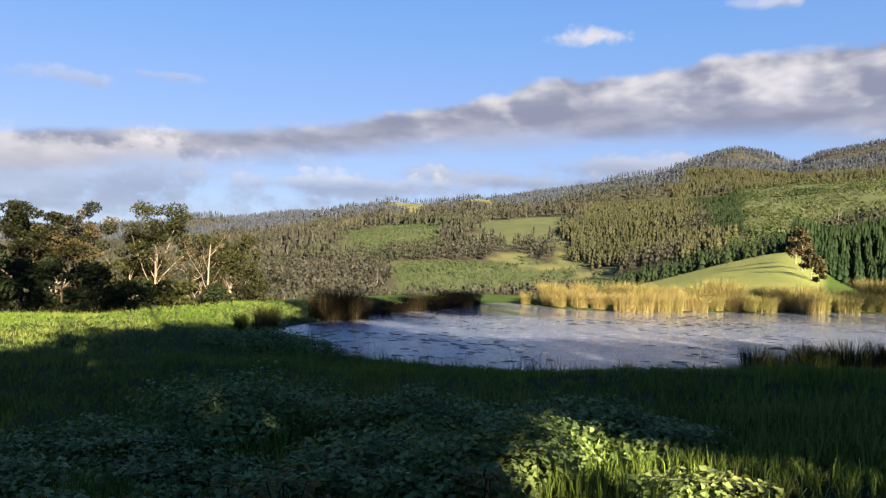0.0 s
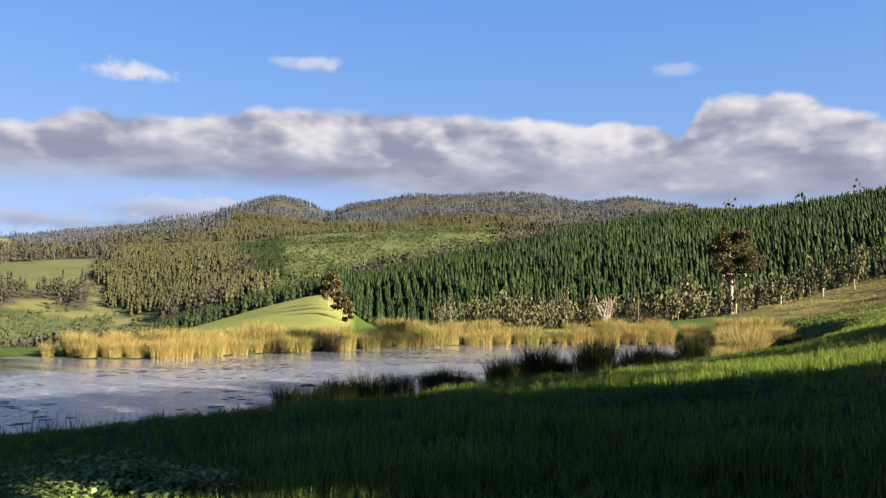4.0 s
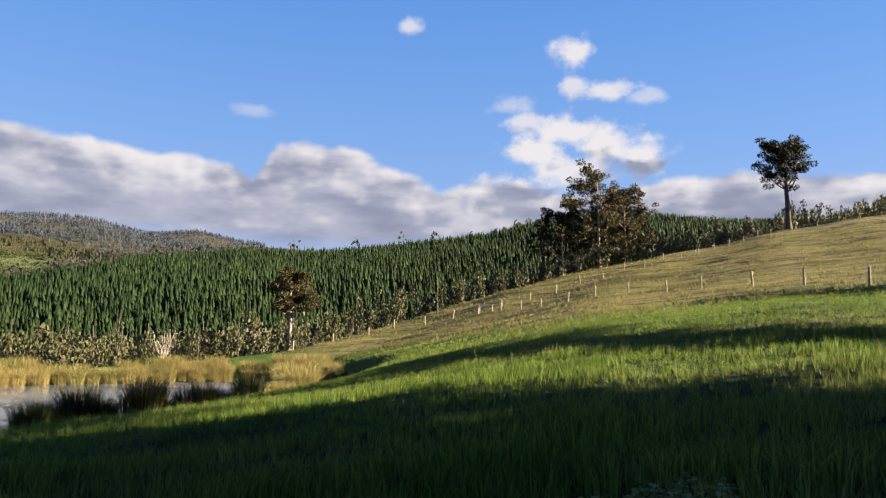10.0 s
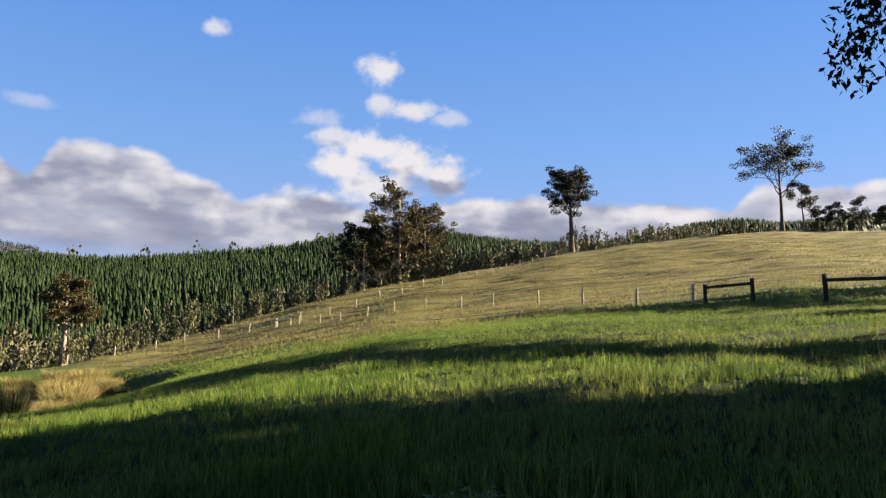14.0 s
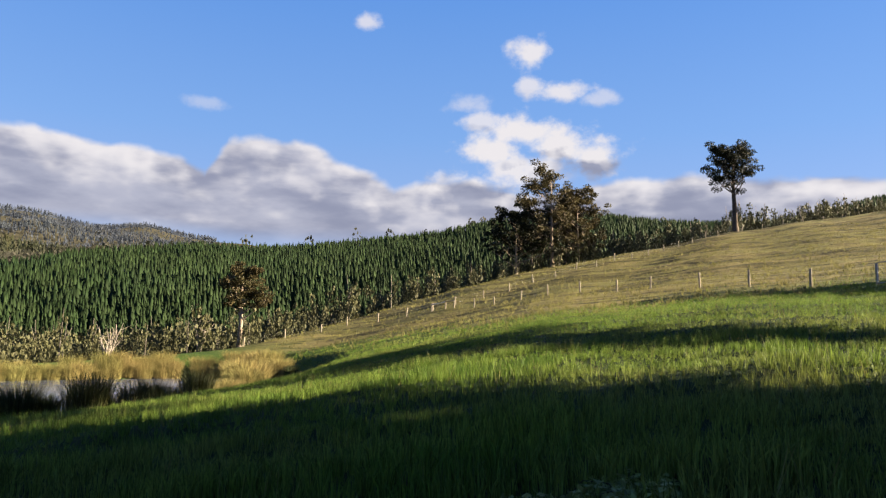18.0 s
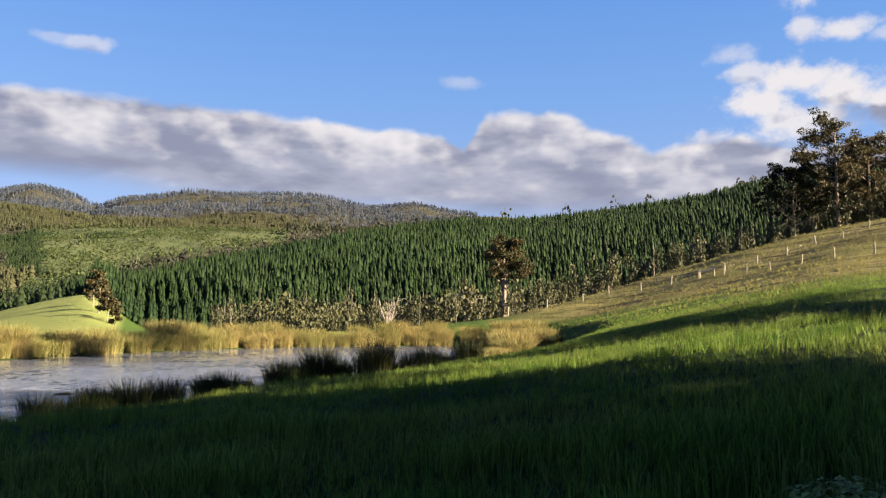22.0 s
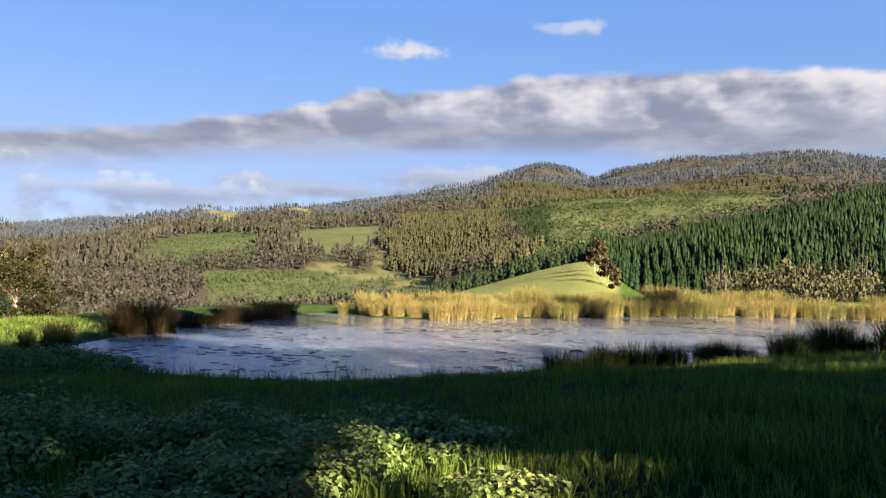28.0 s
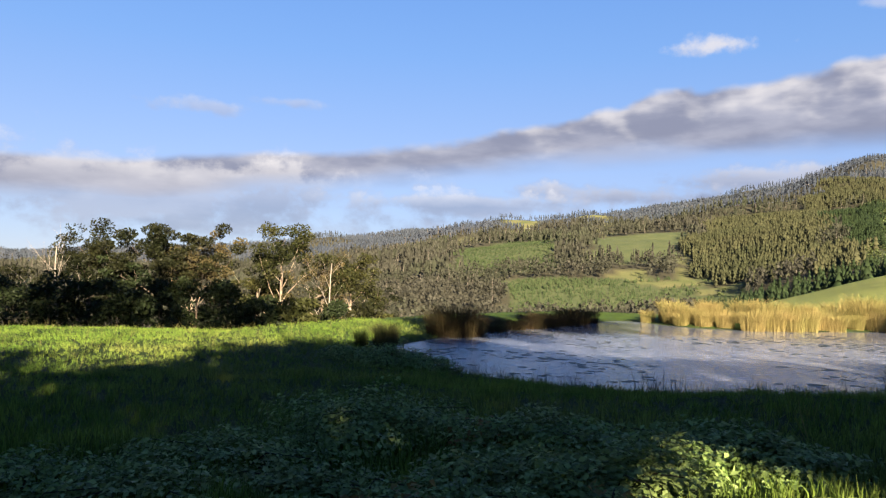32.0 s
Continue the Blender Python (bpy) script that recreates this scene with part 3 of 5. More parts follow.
def raw_height(az, r):
    rc, rg, rr = prof(az, RC), prof(az, RG), prof(az, RR)
    rs = [np.zeros_like(r), np.full_like(r, 12.0), prof(az, R2), prof(az, R3), prof(az, R4), rc, rg, rr, np.full_like(r, 750.0), np.full_like(r, 1300.0), np.full_like(r, 2300.0), np.full_like(r, 4700.0)]
    zs = [np.zeros_like(r), prof(az, Z1), prof(az, Z2), prof(az, Z3), prof(az, Z4), at_el(rc, prof(az, EC, 0.8)), prof(az, ZG), at_el(rr, prof(az, ER, 0.8)), at_el(750.0, prof(az, E7)), at_el(1300.0, prof(az, E8)),
          at_el(2300.0, prof(az, E9, 0.6)), np.full_like(r, -20.0)]
    z = np.zeros_like(r)
    for k in range(len(rs) - 1):
        t = (r - rs[k]) / (rs[k + 1] - rs[k])
        z = np.where((t >= 0) & (t <= 1), zs[k] + (zs[k + 1] - zs[k]) * t, z)
    return z


def height(x, y, lumps=True):
    x, y = np.atleast_1d(np.asarray(x, float)), np.atleast_1d(np.asarray(y, float))
    r = np.hypot(x, y)
    az = np.degrees(np.arctan2(x, y))
    az = np.where(az < -50, az + 360, az)
    z = sum(raw_height(az, r * s) for s in (0.94, 0.97, 1.0, 1.03, 1.06)) / 5
    far = np.clip((r - 450) / 500, 0, 1) * np.clip((2150 - r) / 200, 0, 1)
    z = z + far * 0.011 * r * sway(x, y, 0.011, 2.0) + far * 0.005 * r * sway(x, y, 0.031, 5.0)
    z = z - 55 * np.exp(-((az - 24.6) / 0.8) ** 2 - ((r - 1950) / 260) ** 2) + 7 * np.exp(-((az - 20.9) / 1.2) ** 2 - ((r - 1800) / 220) ** 2)
    if lumps:
        z = z + np.clip(1 - r / 120, 0, 1) * (0.05 * sway(x, y, 2.1, 1.0) + 0.08 * sway(x, y, 0.7, 4.0)) * np.clip(r / 4, 0, 1)
        z = z + np.clip((r - 60) / 60, 0, 1) * np.clip((260 - r) / 60, 0, 1) * 0.45 * sway(x * 1.5, y, 0.3, 3.0) * np.clip((az - 52) / 8, 0, 1)
    sd = off_shore(x, y)
    k = np.clip(sd / 7.0, 0, 1)
    k = k * k * (3 - 2 * k)
    dry = WATER + 0.12 + (np.maximum(z, WATER + 0.35) - WATER - 0.12) * k
    z = np.where(sd < 60, np.where(sd > 0, np.where(sd < 7, WATER + 0.12 * np.clip(sd / 0.6, 0, 1) + (dry - WATER - 0.12), z), WATER - np.minimum(1.0, -sd * 0.25)), z)
    return z


def on(x, y, down=0.0):
    return float(height([x], [y])[0]) - down


def polar(az, r):
    return r * math.sin(radians(az)), r * math.cos(radians(az))


# what grows where: azimuth from, to, range from, to
ZONES = {"young": [(-7.6, 0.2, 662, 940), (-4.2, 8.8, 430, 606)],
         "pasture": [(-8.0, -6.0, 1000, 1290), (-3.7, -1.2, 1200, 1900), (2.5, 3.5, 1010, 1900), (3.4, 6.0, 600, 642), (6.0, 9.4, 560, 592), (9.2, 12.8, 500, 540), (8.3, 9.2, 590, 690), (22.8, 24.6, 905, 950), (29.2, 31.2, 860, 890), (32.2, 34.5, 900, 950), (4.0, 6.2, 860, 930)],
         "conifer": [(10.0, 18.2, 500, 1150), (18.0, 20.4, 440, 610), (8.7, 10.2, 590, 790), (17.5, 40.0, 1150, 1450)],
         "bluepine": [(17.8, 21.5, 690, 1110), (19.6, 21.6, 570, 690), (24.0, 26.6, 930, 1060), (9.0, 27.0, 215, 470)],
         "scrub": [(20.4, 38.0, 470, 1150), (2.4, 9.0, 690, 1000), (8.0, 13.0, 430, 600)]}


def zone_of(x, y):
    r, az = np.hypot(x, y), np.degrees(np.arctan2(x, y))
    az = az + 1.0 * sway(x, y, 0.04, 6.0) + 0.5 * sway(x, y, 0.011, 2.5)
    r = r * (1 + 0.025 * sway(x, y, 0.03, 9.0) + 0.03 * sway(x, y, 0.008, 4.0))
    names = ["gum", "scrub", "conifer", "bluepine", "young", "pasture"]
    z = np.zeros(x.shape, int)
    for i, n in enumerate(names[1:], 1):
        for a0, a1, r0, r1 in ZONES[n]:
            z = np.where((az > a0) & (az < a1) & (r > r0) & (r < r1), i, z)
    return z


# one sheet of ground, finer where it is near
AZS = np.concatenate([np.arange(-50, 128, 0.7), np.arange(128, 310, 4.0)])
RS = np.concatenate([[0.02], np.linspace(0.6, 16, 46), np.arange(16.4, 75, 0.6), np.geomspace(75.8, 520, 130), np.geomspace(530, 4650, 70)])
az_g, r_g = np.meshgrid(AZS, RS, indexing="ij")
gx, gy = r_g * np.sin(np.radians(az_g)), r_g * np.cos(np.radians(az_g))
gz = height(gx.ravel(), gy.ravel())
na, nr = len(AZS), len(RS)
ii, jj = np.meshgrid(np.arange(na), np.arange(nr - 1), indexing="ij")
kk = (ii + 1) % na
gf = np.stack([ii * nr + jj, ii * nr + jj + 1, kk * nr + jj + 1, kk * nr + jj], -1).reshape(-1, 4)
gme = mesh_np("ground", np.stack([gx.ravel(), gy.ravel(), gz], -1), gf[:, ::-1], gm, smooth=True)
fx, fy, fr, fa = gx.ravel(), gy.ravel(), r_g.ravel(), az_g.ravel()
sd_g = off_shore(fx, fy)
rc_g, rg_g = prof(fa, RC), prof(fa, RG)


def ease(v, a, b):
    t = np.clip((v - a) / (b - a), 0, 1)
    return t * t * (3 - 2 * t)


def dry_from(az):
    """How far up the slope the green gives way to dry grass."""
    return np.interp(az, (50, 56, 62, 68, 75, 80, 88, 95, 102, 120), (104, 102, 84, 72, 50, 46, 50, 54, 60, 62))


wob = 8 * sway(fx, fy, 0.12, 2.0) + 4 * sway(fx, fy, 0.4, 5.0)
dry_w = ease(fr + wob - dry_from(fa), -12, 18) * ease(fa, 52, 57) * (fa < 150)
field_w = ((fa > 9) & (fa < 27)) * ease(fr, 66, 78)
forest_w = np.where((fa < 27) | (fa > 128), ease(fr, 205, 225), ease(fr - rg_g, -20, 0))
forest_w = np.where(fa < 12, ease(fr, 60, 75), forest_w)
zone_g = zone_of(fx, fy)
past_w = (zone_g == 5) * (fr > 400) * 1.0
rows_w = np.isin(zone_g, (1, 4)) * (fr > 400) * 0.9
mud_w = 1 - ease(sd_g, -0.3, 0.5)
# first weight darkens the near ground as shade under the blades
for nm, w in (("blade_shade", 1 - ease(fr, 22, 46)), ("dry", dry_w), ("field", field_w * (1 - forest_w)), ("forest", forest_w), ("pasture", past_w), ("rows", rows_w), ("mud", mud_w)):
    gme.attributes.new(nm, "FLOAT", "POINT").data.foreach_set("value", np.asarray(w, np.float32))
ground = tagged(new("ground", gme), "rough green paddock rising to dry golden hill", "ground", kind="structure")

# pond
bmw = bmesh.new()
bmw.faces.new([bmw.verts.new((x, y, WATER)) for x, y in BANK * 1.0])
bmw.normal_update()
if bmw.faces[:][0].normal.z < 0:
    bmesh.ops.reverse_faces(bmw, faces=bmw.faces[:])
wme = bpy.data.meshes.new("water")
bmw.to_mesh(wme)
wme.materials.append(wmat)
water = tagged(new("water", wme), "still farm dam reflecting cloud, flecked with floating weed", "pond", kind="structure")

# ---- woods ----
def pine_template(layers=5, spikes=7, seed=1):
    rng = np.random.default_rng(seed)
    v, f = [], []
    for i in range(layers):
        z0, z1 = 0.06 + 0.8 * i / layers, 0.06 + 0.8 * i / layers + 0.32 * (1 - 0.1 * i)
        rad = 0.16 * (1 - i / (layers + 0.3)) + 0.015
        o = len(v)
        v.append((0, 0, min(z1, 1.0)))
        for k in range(2 * spikes):
            a = k * np.pi / spikes + i * 0.7
            rr = rad * (rng.uniform(0.85, 1.25) if k % 2 == 0 else rng.uniform(0.45, 0.65))
            v.append((rr * np.cos(a), rr * np.sin(a), z0 - (0.03 if k % 2 == 0 else -0.02)))
        for k in range(2 * spikes):
            f.append((o, o + 1 + k, o + 1 + (k + 1) % (2 * spikes)))
    return np.array(v), np.array(f)


def crown_template(seed=0, lobes=3, leaves=14, size=0.11, low=0.45):
    """A ragged crown of leaf sprays about a few lobes, one metre high."""
    rng = np.random.default_rng(seed)
    v, f = [], []
    for i in range(lobes):
        c = np.array([rng.uniform(-0.2, 0.2), rng.uniform(-0.2, 0.2), low + (0.82 - low) * (i + rng.random()) / lobes])
        for k in range(leaves):
            d = rng.normal(0, 1, 3)
            d /= np.linalg.norm(d)
            q = c + d * np.array([0.2, 0.2, 0.15]) * rng.uniform(0.6, 1.05)
            nrm = d + rng.normal(0, 0.45, 3) + np.array([0, 0, 0.3])
            a = np.cross(nrm, rng.normal(0, 1, 3))
            a /= np.linalg.norm(a)
            b = np.cross(nrm, a)
            b /= np.linalg.norm(b)
            s = size * rng.uniform(0.6, 1.3)
            o = len(v)
            v += [q - a * s, q + b * s * 0.7, q + a * s, q - b * s * 0.8]
            f.append((o, o + 1, o + 2, o + 3))
    return np.array(v), np.array(f)


def slim_template(seed):
    """A narrow pole gum, its sprays stacked along the stem."""
    rng = np.random.default_rng(seed)
    v, f = [], []
    for k in range(6):
        z = 0.3 + 0.7 * (k + 0.5) / 6
        a, w = rng.uniform(0, 6.28), 0.17 * (1.15 - z) + 0.06
        c = np.array([rng.uniform(-0.05, 0.05), rng.uniform(-0.05, 0.05), z])
        d = np.array([math.cos(a), math.sin(a), rng.uniform(-0.3, 0.3)]) * w
        e = np.array([rng.uniform(-0.06, 0.06), rng.uniform(-0.06, 0.06), rng.uniform(0.11, 0.17)])
        o = len(v)
        v += [c - d - e * 0.6, c + d * 0.9 - e * 0.8, c + d * 0.5 + e, c - d * 0.4 + e * 0.9]
        f.append((o, o + 1, o + 2, o + 3))
    return np.array(v), np.array(f)


def stem_template(seed):
    rng = np.random.default_rng(seed)
    lean = rng.uniform(-0.12, 0.12, 2)
    a, b = tube([(0, 0, 0), (lean[0] * 0.4, lean[1] * 0.4, 0.5), (lean[0], lean[1], 1.0)], [0.028, 0.02, 0.008], 3)
    c, d = tube([(lean[0] * 0.4, lean[1] * 0.4, 0.5), (lean[0] * 0.4 + rng.uniform(-0.2, 0.2), lean[1] * 0.4 + 0.1, 0.85)], [0.014, 0.005], 3)
    return join([(a, b), (c, d)])


def scatter(a0, a1, r0, r1, gap, rng):
    """Places over a sector, about gap metres apart."""
    n = int(radians(a1 - a0) * 0.5 * (r1 * r1 - r0 * r0) / gap ** 2)
    az, r = rng.uniform(a0, a1, n), np.sqrt(rng.uniform(r0 * r0, r1 * r1, n))
    return r * np.sin(np.radians(az)), r * np.cos(np.radians(az)), az, r


def stand(name, label, x, y, templates, hs, ws, material, category, sink=0.0, rng=RNG, jitter=0.0):
    """A wood as one mesh of many trees."""
    z = height(x, y, False) - sink
    pick = rng.integers(0, len(templates), len(x))
    parts = []
    for i, (tv, tf) in enumerate(templates):
        s = pick == i
        if s.any():
            parts.append(many(tv, tf, np.stack([x[s], y[s], z[s]], -1), np.stack([ws[s], ws[s], hs[s]], -1), rng.uniform(0, 6.28, s.sum()), rng, jitter))
    v, f = join(parts)
    return tagged(new(name, mesh_np(name, v, f, material)), label, category, kind="stuff")


PINES = [pine_template(4, 4, s) for s in range(5)]
# pine plantation in rows up the facing slope
u, w = np.meshgrid(np.arange(-60, 560, 2.7), np.arange(60, 560, 2.6))
ru = radians(28)
px, py = (u * np.cos(ru) + w * np.sin(ru)).ravel(), (-u * np.sin(ru) + w * np.cos(ru)).ravel()
px, py = px + RNG.normal(0, 0.45, px.shape), py + RNG.normal(0, 0.45, py.shape)
pr_, pa_ = np.hypot(px, py), np.degrees(np.arctan2(px, py))
rg_p, rr_p = prof(pa_, RG), prof(pa_, RR)
low_edge = np.where(pa_ < 34, 166, rg_p + np.where(pa_ > 40, 12 + 6 * sway(px, py, 0.1, 1.0), 0))
keep = (pa_ > 25.5 - (pr_ - 170) * 0.013) & (pa_ < 116) & (pr_ > low_edge) & (pr_ < rr_p + 14) & (RNG.random(px.shape) > 0.04)
px, py, pr_, pa_, low_edge = px[keep], py[keep], pr_[keep], pa_[keep], low_edge[keep]
ph = (7.0 + 6.0 * ease(pr_ - low_edge, 0, 70)) * RNG.uniform(0.82, 1.1, px.shape) * (1 + 0.08 * sway(px, py, 0.03, 2.0))
stand("pine_plantation", "dense dark green pine plantation on the facing slope", px, py, PINES, ph, ph * RNG.uniform(0.68, 0.9, px.shape), M["pine"], "woodland", jitter=0.006)

# far woods by kind
CROWNS = [crown_template(s, 5, 5, 0.085, 0.25) for s in range(8)]
FARC = [slim_template(s) for s in range(20, 26)]
LOWB = [crown_template(s, 2, 8, 0.13, 0.25) for s in range(10, 14)]
STEMS = [stem_template(s) for s in range(5)]
FARP = [pine_template(3, 5, s) for s in range(10, 13)]
sx, sy, sr = [], [], []
for r0, r1, gap in ((290, 460, 6.2), (460, 700, 6.2), (700, 1100, 7.2), (1100, 1600, 7.5), (1600, 2380, 10.5)):
    x, y, a, r = scatter(-48, 52, r0, r1, gap, RNG)
    sx.append(x), sy.append(y), sr.append(r)
sx, sy, sr = np.concatenate(sx), np.concatenate(sy), np.concatenate(sr)
sa = np.degrees(np.arctan2(sx, sy))
ok = np.where(sa > 12, np.where(sa < 27, sr > 215, sr > prof(sa, RR) + 60), sr > np.where(sa < -9, 80, 120))
sx, sy, sr, sa = sx[ok], sy[ok], sr[ok], sa[ok]
zn = zone_of(sx, sy)
grow = np.clip(sr / 900, 0.75, 1.25)
g = (zn == 0) & (RNG.random(sx.shape) > 0.1)
hg = RNG.uniform(9, 17, sx.shape) * np.where(sr > 1100, 0.9, 1.0)
# crowns beyond 1250 m take the haze-tinted colour
for r0, r1, tpl, mt in ((0, 660, CROWNS, "fargum"), (660, 1250, FARC, "fargum"), (1250, 9000, FARC, "hazegum")):
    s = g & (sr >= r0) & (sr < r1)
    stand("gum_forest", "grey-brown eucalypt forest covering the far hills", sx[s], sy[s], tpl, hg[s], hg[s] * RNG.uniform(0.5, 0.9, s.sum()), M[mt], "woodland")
s = g & (RNG.random(sx.shape) < 0.11 * ease(sway(sx, sy, 0.012, 3.0), -0.5, 0.6)) & (sr < 2000)
stand("bare_gum_trunks", "pale bare trunks standing through the far forest", sx[s], sy[s], STEMS, hg[s] * 1.02, hg[s] * RNG.uniform(0.9, 1.6, s.sum()) * grow[s], M["fartrunk"], "woodland")
ux, uy, ua_, ur_ = [np.concatenate(q) for q in zip(scatter(15, 39, 440, 1260, 4.6, RNG), scatter(5, 14, 400, 600, 6.0, RNG))]
keep = (zone_of(ux, uy) == 1) & (ur_ > np.where(ua_ > 26, prof(ua_, RR) + 60, 0)) & (sway(ux, uy, 0.06, 3.0) + RNG.normal(0, 0.5, ux.shape) > -0.55)
ux, uy = ux[keep], uy[keep]
hs_ = RNG.uniform(2.0, 4.6, ux.shape) * np.where(RNG.random(ux.shape) < 0.14, 1.9, 1.0)
stand("hillside_scrub", "pale green scrub scattered over the hillside", ux, uy, LOWB, hs_, hs_ * RNG.uniform(1.0, 1.5, ux.shape), M["farbush"], "woodland")
for code, nm, lab, zone, gap, h0, h1, wid, mt in ((2, "conifer_forest", "olive-brown conifer plantation on a rounded hill", "conifer", 5.7, 8.5, 11.5, 1.2, "conifer"), (3, "conifer_block", "dark green young conifers among scrub and pasture", "bluepine", 4.6, 5, 8.5, 1.35, "bluepine"),
                                                  (4, "young_plantation", "bright green young plantation on the valley side", "young", 4.2, 2.0, 3.4, 2.0, "young")):
    qx, qy = [], []
    for a0, a1, r0, r1 in ZONES[zone]:
        x, y, a, r = scatter(a0 - 4, a1 + 4, r0 * 0.84, r1 * 1.18, gap, RNG)
        k = zone_of(x, y) == code
        k &= np.where(a > 12, (r > 215) & (a < 27.5) | (r > 480), r > 290)
        qx.append(x[k]), qy.append(y[k])
    qx, qy = np.concatenate(qx), np.concatenate(qy)
    hh = RNG.uniform(h0, h1, qx.shape)
    stand(nm, lab, qx, qy, FARP, hh, hh * wid * RNG.uniform(0.85, 1.1, qx.shape), M[mt], "woodland")

# ---- trees ----
def sprays(centres, n, spread, size, rng, droop=0.35):
    """Leaf blades strewn about a set of centres."""
    c = centres[rng.integers(0, len(centres), n)]
    off = rng.normal(0, 1, (n, 3))
    off *= (np.cbrt(rng.random((n, 1))) / (np.linalg.norm(off, axis=1)[:, None] + 1e-9))
    p = c + off * np.asarray(spread)
    a = rng.normal(0, 1, (n, 3)) + np.array([0, 0, -droop])
    a /= np.linalg.norm(a, axis=1)[:, None]
    b = np.cross(a, rng.normal(0, 1, (n, 3)))
    b /= np.linalg.norm(b, axis=1)[:, None] + 1e-9
    s = size * rng.uniform(0.6, 1.3, (n, 1))
    v = np.stack([p - a * s, p + b * s * 0.42, p + a * s, p - b * s * 0.42], 1).reshape(-1, 3)
    return v, np.arange(4 * n).reshape(-1, 4)


def branch(start, way, length, r0, rng, bend=0.25, up=0.25, n=5):
    pts, d, p = [np.array(start, float)], np.array(way, float) / np.linalg.norm(way), np.array(start, float)
    for i in range(n):
        d = d + rng.normal(0, bend, 3) * 0.5 + np.array([0, 0, up / n])
        d /= np.linalg.norm(d)
        p = p + d * length / n
        pts.append(p)
    return np.array(pts), np.linspace(r0, r0 * 0.22, n + 1)


def gum_tree(name, label, x, y, h, seed, crown=0.45, spread=0.33, limbs=7, leaves=2600, leaf=0.45, clump=0.085, bark="bark", foliage="gumleaf", girth=0.020, lean=0.03, category="tree", group="", sink=0.15, rise=0.55, twigs=4):
    rng = np.random.default_rng(seed)
    tree = tagged(new(name), label, category, group)
    tree.matrix_basis = pose(x, y, on(x, y, sink))
    k = 9
    tz = np.linspace(0, h * 0.86, k)
    wob = np.cumsum(rng.normal(0, lean * h / k, (k, 2)), 0)
    wob -= wob[0]
    trunk = np.column_stack([wob, tz])
    tr = h * girth * (1 - 0.75 * (tz / tz[-1]) ** 1.1)
    tr[0] *= 1.35
    part("trunk", mesh_np("trunk", *tube(trunk, tr, 8), M[bark], True), tree)
    tips = [trunk[-1]]
    for i in range(limbs):
        f = crown + (0.97 - crown) * (i + rng.uniform(0, 0.8)) / limbs
        j = f * (k - 1)
        p0 = trunk[int(j)] + (trunk[min(int(j) + 1, k - 1)] - trunk[int(j)]) * (j % 1)
        a = i * 2.4 + rng.uniform(-0.5, 0.5) + seed
        ln = spread * h * (1.1 - 0.55 * (f - crown) / (1 - crown)) * rng.uniform(0.75, 1.15)
        pts, rad = branch(p0, (math.cos(a), math.sin(a), rise * rng.uniform(0.5, 1.5)), ln, h * girth * 0.42 * (1.2 - f), rng)
        wood = [tube(pts, rad, 5)]
        tips.append(pts[-1])
        for t in range(twigs):
            q = pts[2 + t % 4]
            b2 = (q - p0) / np.linalg.norm(q - p0) + rng.normal(0, 0.75, 3) + np.array([0, 0, 0.3])
            tp, trd = branch(q, b2, ln * rng.uniform(0.28, 0.5), rad[2] * 0.5, rng, n=3)
            wood.append(tube(tp, trd, 4))
            tips.append(tp[-1])
        part("limb", mesh_np("limb", *join(wood), M[bark], True), tree)
    if leaves:
        cl = clump * h
        v, f = sprays(np.array(tips), leaves, (cl, cl, cl * 0.6), leaf, rng)
        part("crown", mesh_np("crown", v, f, M[foliage]), tree)
    return tree


def at(az, r):
    return polar(az, r)


gum_tree("gum_tree", "tall lone gum with clean trunk on the hill crest", *at(90.2, 197), 22.9, 3, crown=0.42, spread=0.36, limbs=15, leaves=15000, leaf=0.25, clump=0.062, twigs=6, girth=0.031, lean=0.012, rise=0.8)
gum_tree("gum_tree", "spreading gum with domed crown on the hilltop", *at(104.9, 226), 25.6, 12, crown=0.42, spread=0.50, limbs=14, leaves=9500, leaf=0.27, clump=0.068, twigs=6, girth=0.022, lean=0.02, rise=0.9)
gum_tree("gum_tree", "smaller dark gum beside the domed hilltop gum", *at(106.2, 224), 14.5, 23, crown=0.3, spread=0.3, limbs=8, leaves=4200, leaf=0.25, bark="paleb")
for az, r, h, s in ((108.2, 232, 9.0, 31), (109.6, 238, 10.5, 32), (111.0, 236, 8.0, 33), (107.2, 240, 8.0, 34), (112.4, 240, 11.0, 35), (114.0, 244, 10.0, 36)):
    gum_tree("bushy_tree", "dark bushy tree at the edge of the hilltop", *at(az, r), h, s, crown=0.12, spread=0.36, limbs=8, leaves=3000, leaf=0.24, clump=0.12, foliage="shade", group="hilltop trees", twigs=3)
for az, r, h, s in ((101.1, 226, 3.2, 41), (102.1, 227, 3.0, 42), (102.9, 226, 3.4, 43)):
    gum_tree("shrub", "small pale shrub on the hill crest", *at(az, r), h, s, crown=0.1, spread=0.4, limbs=6, leaves=420, leaf=0.3, clump=0.2, foliage="gumgreen", group="crest shrubs", twigs=2)
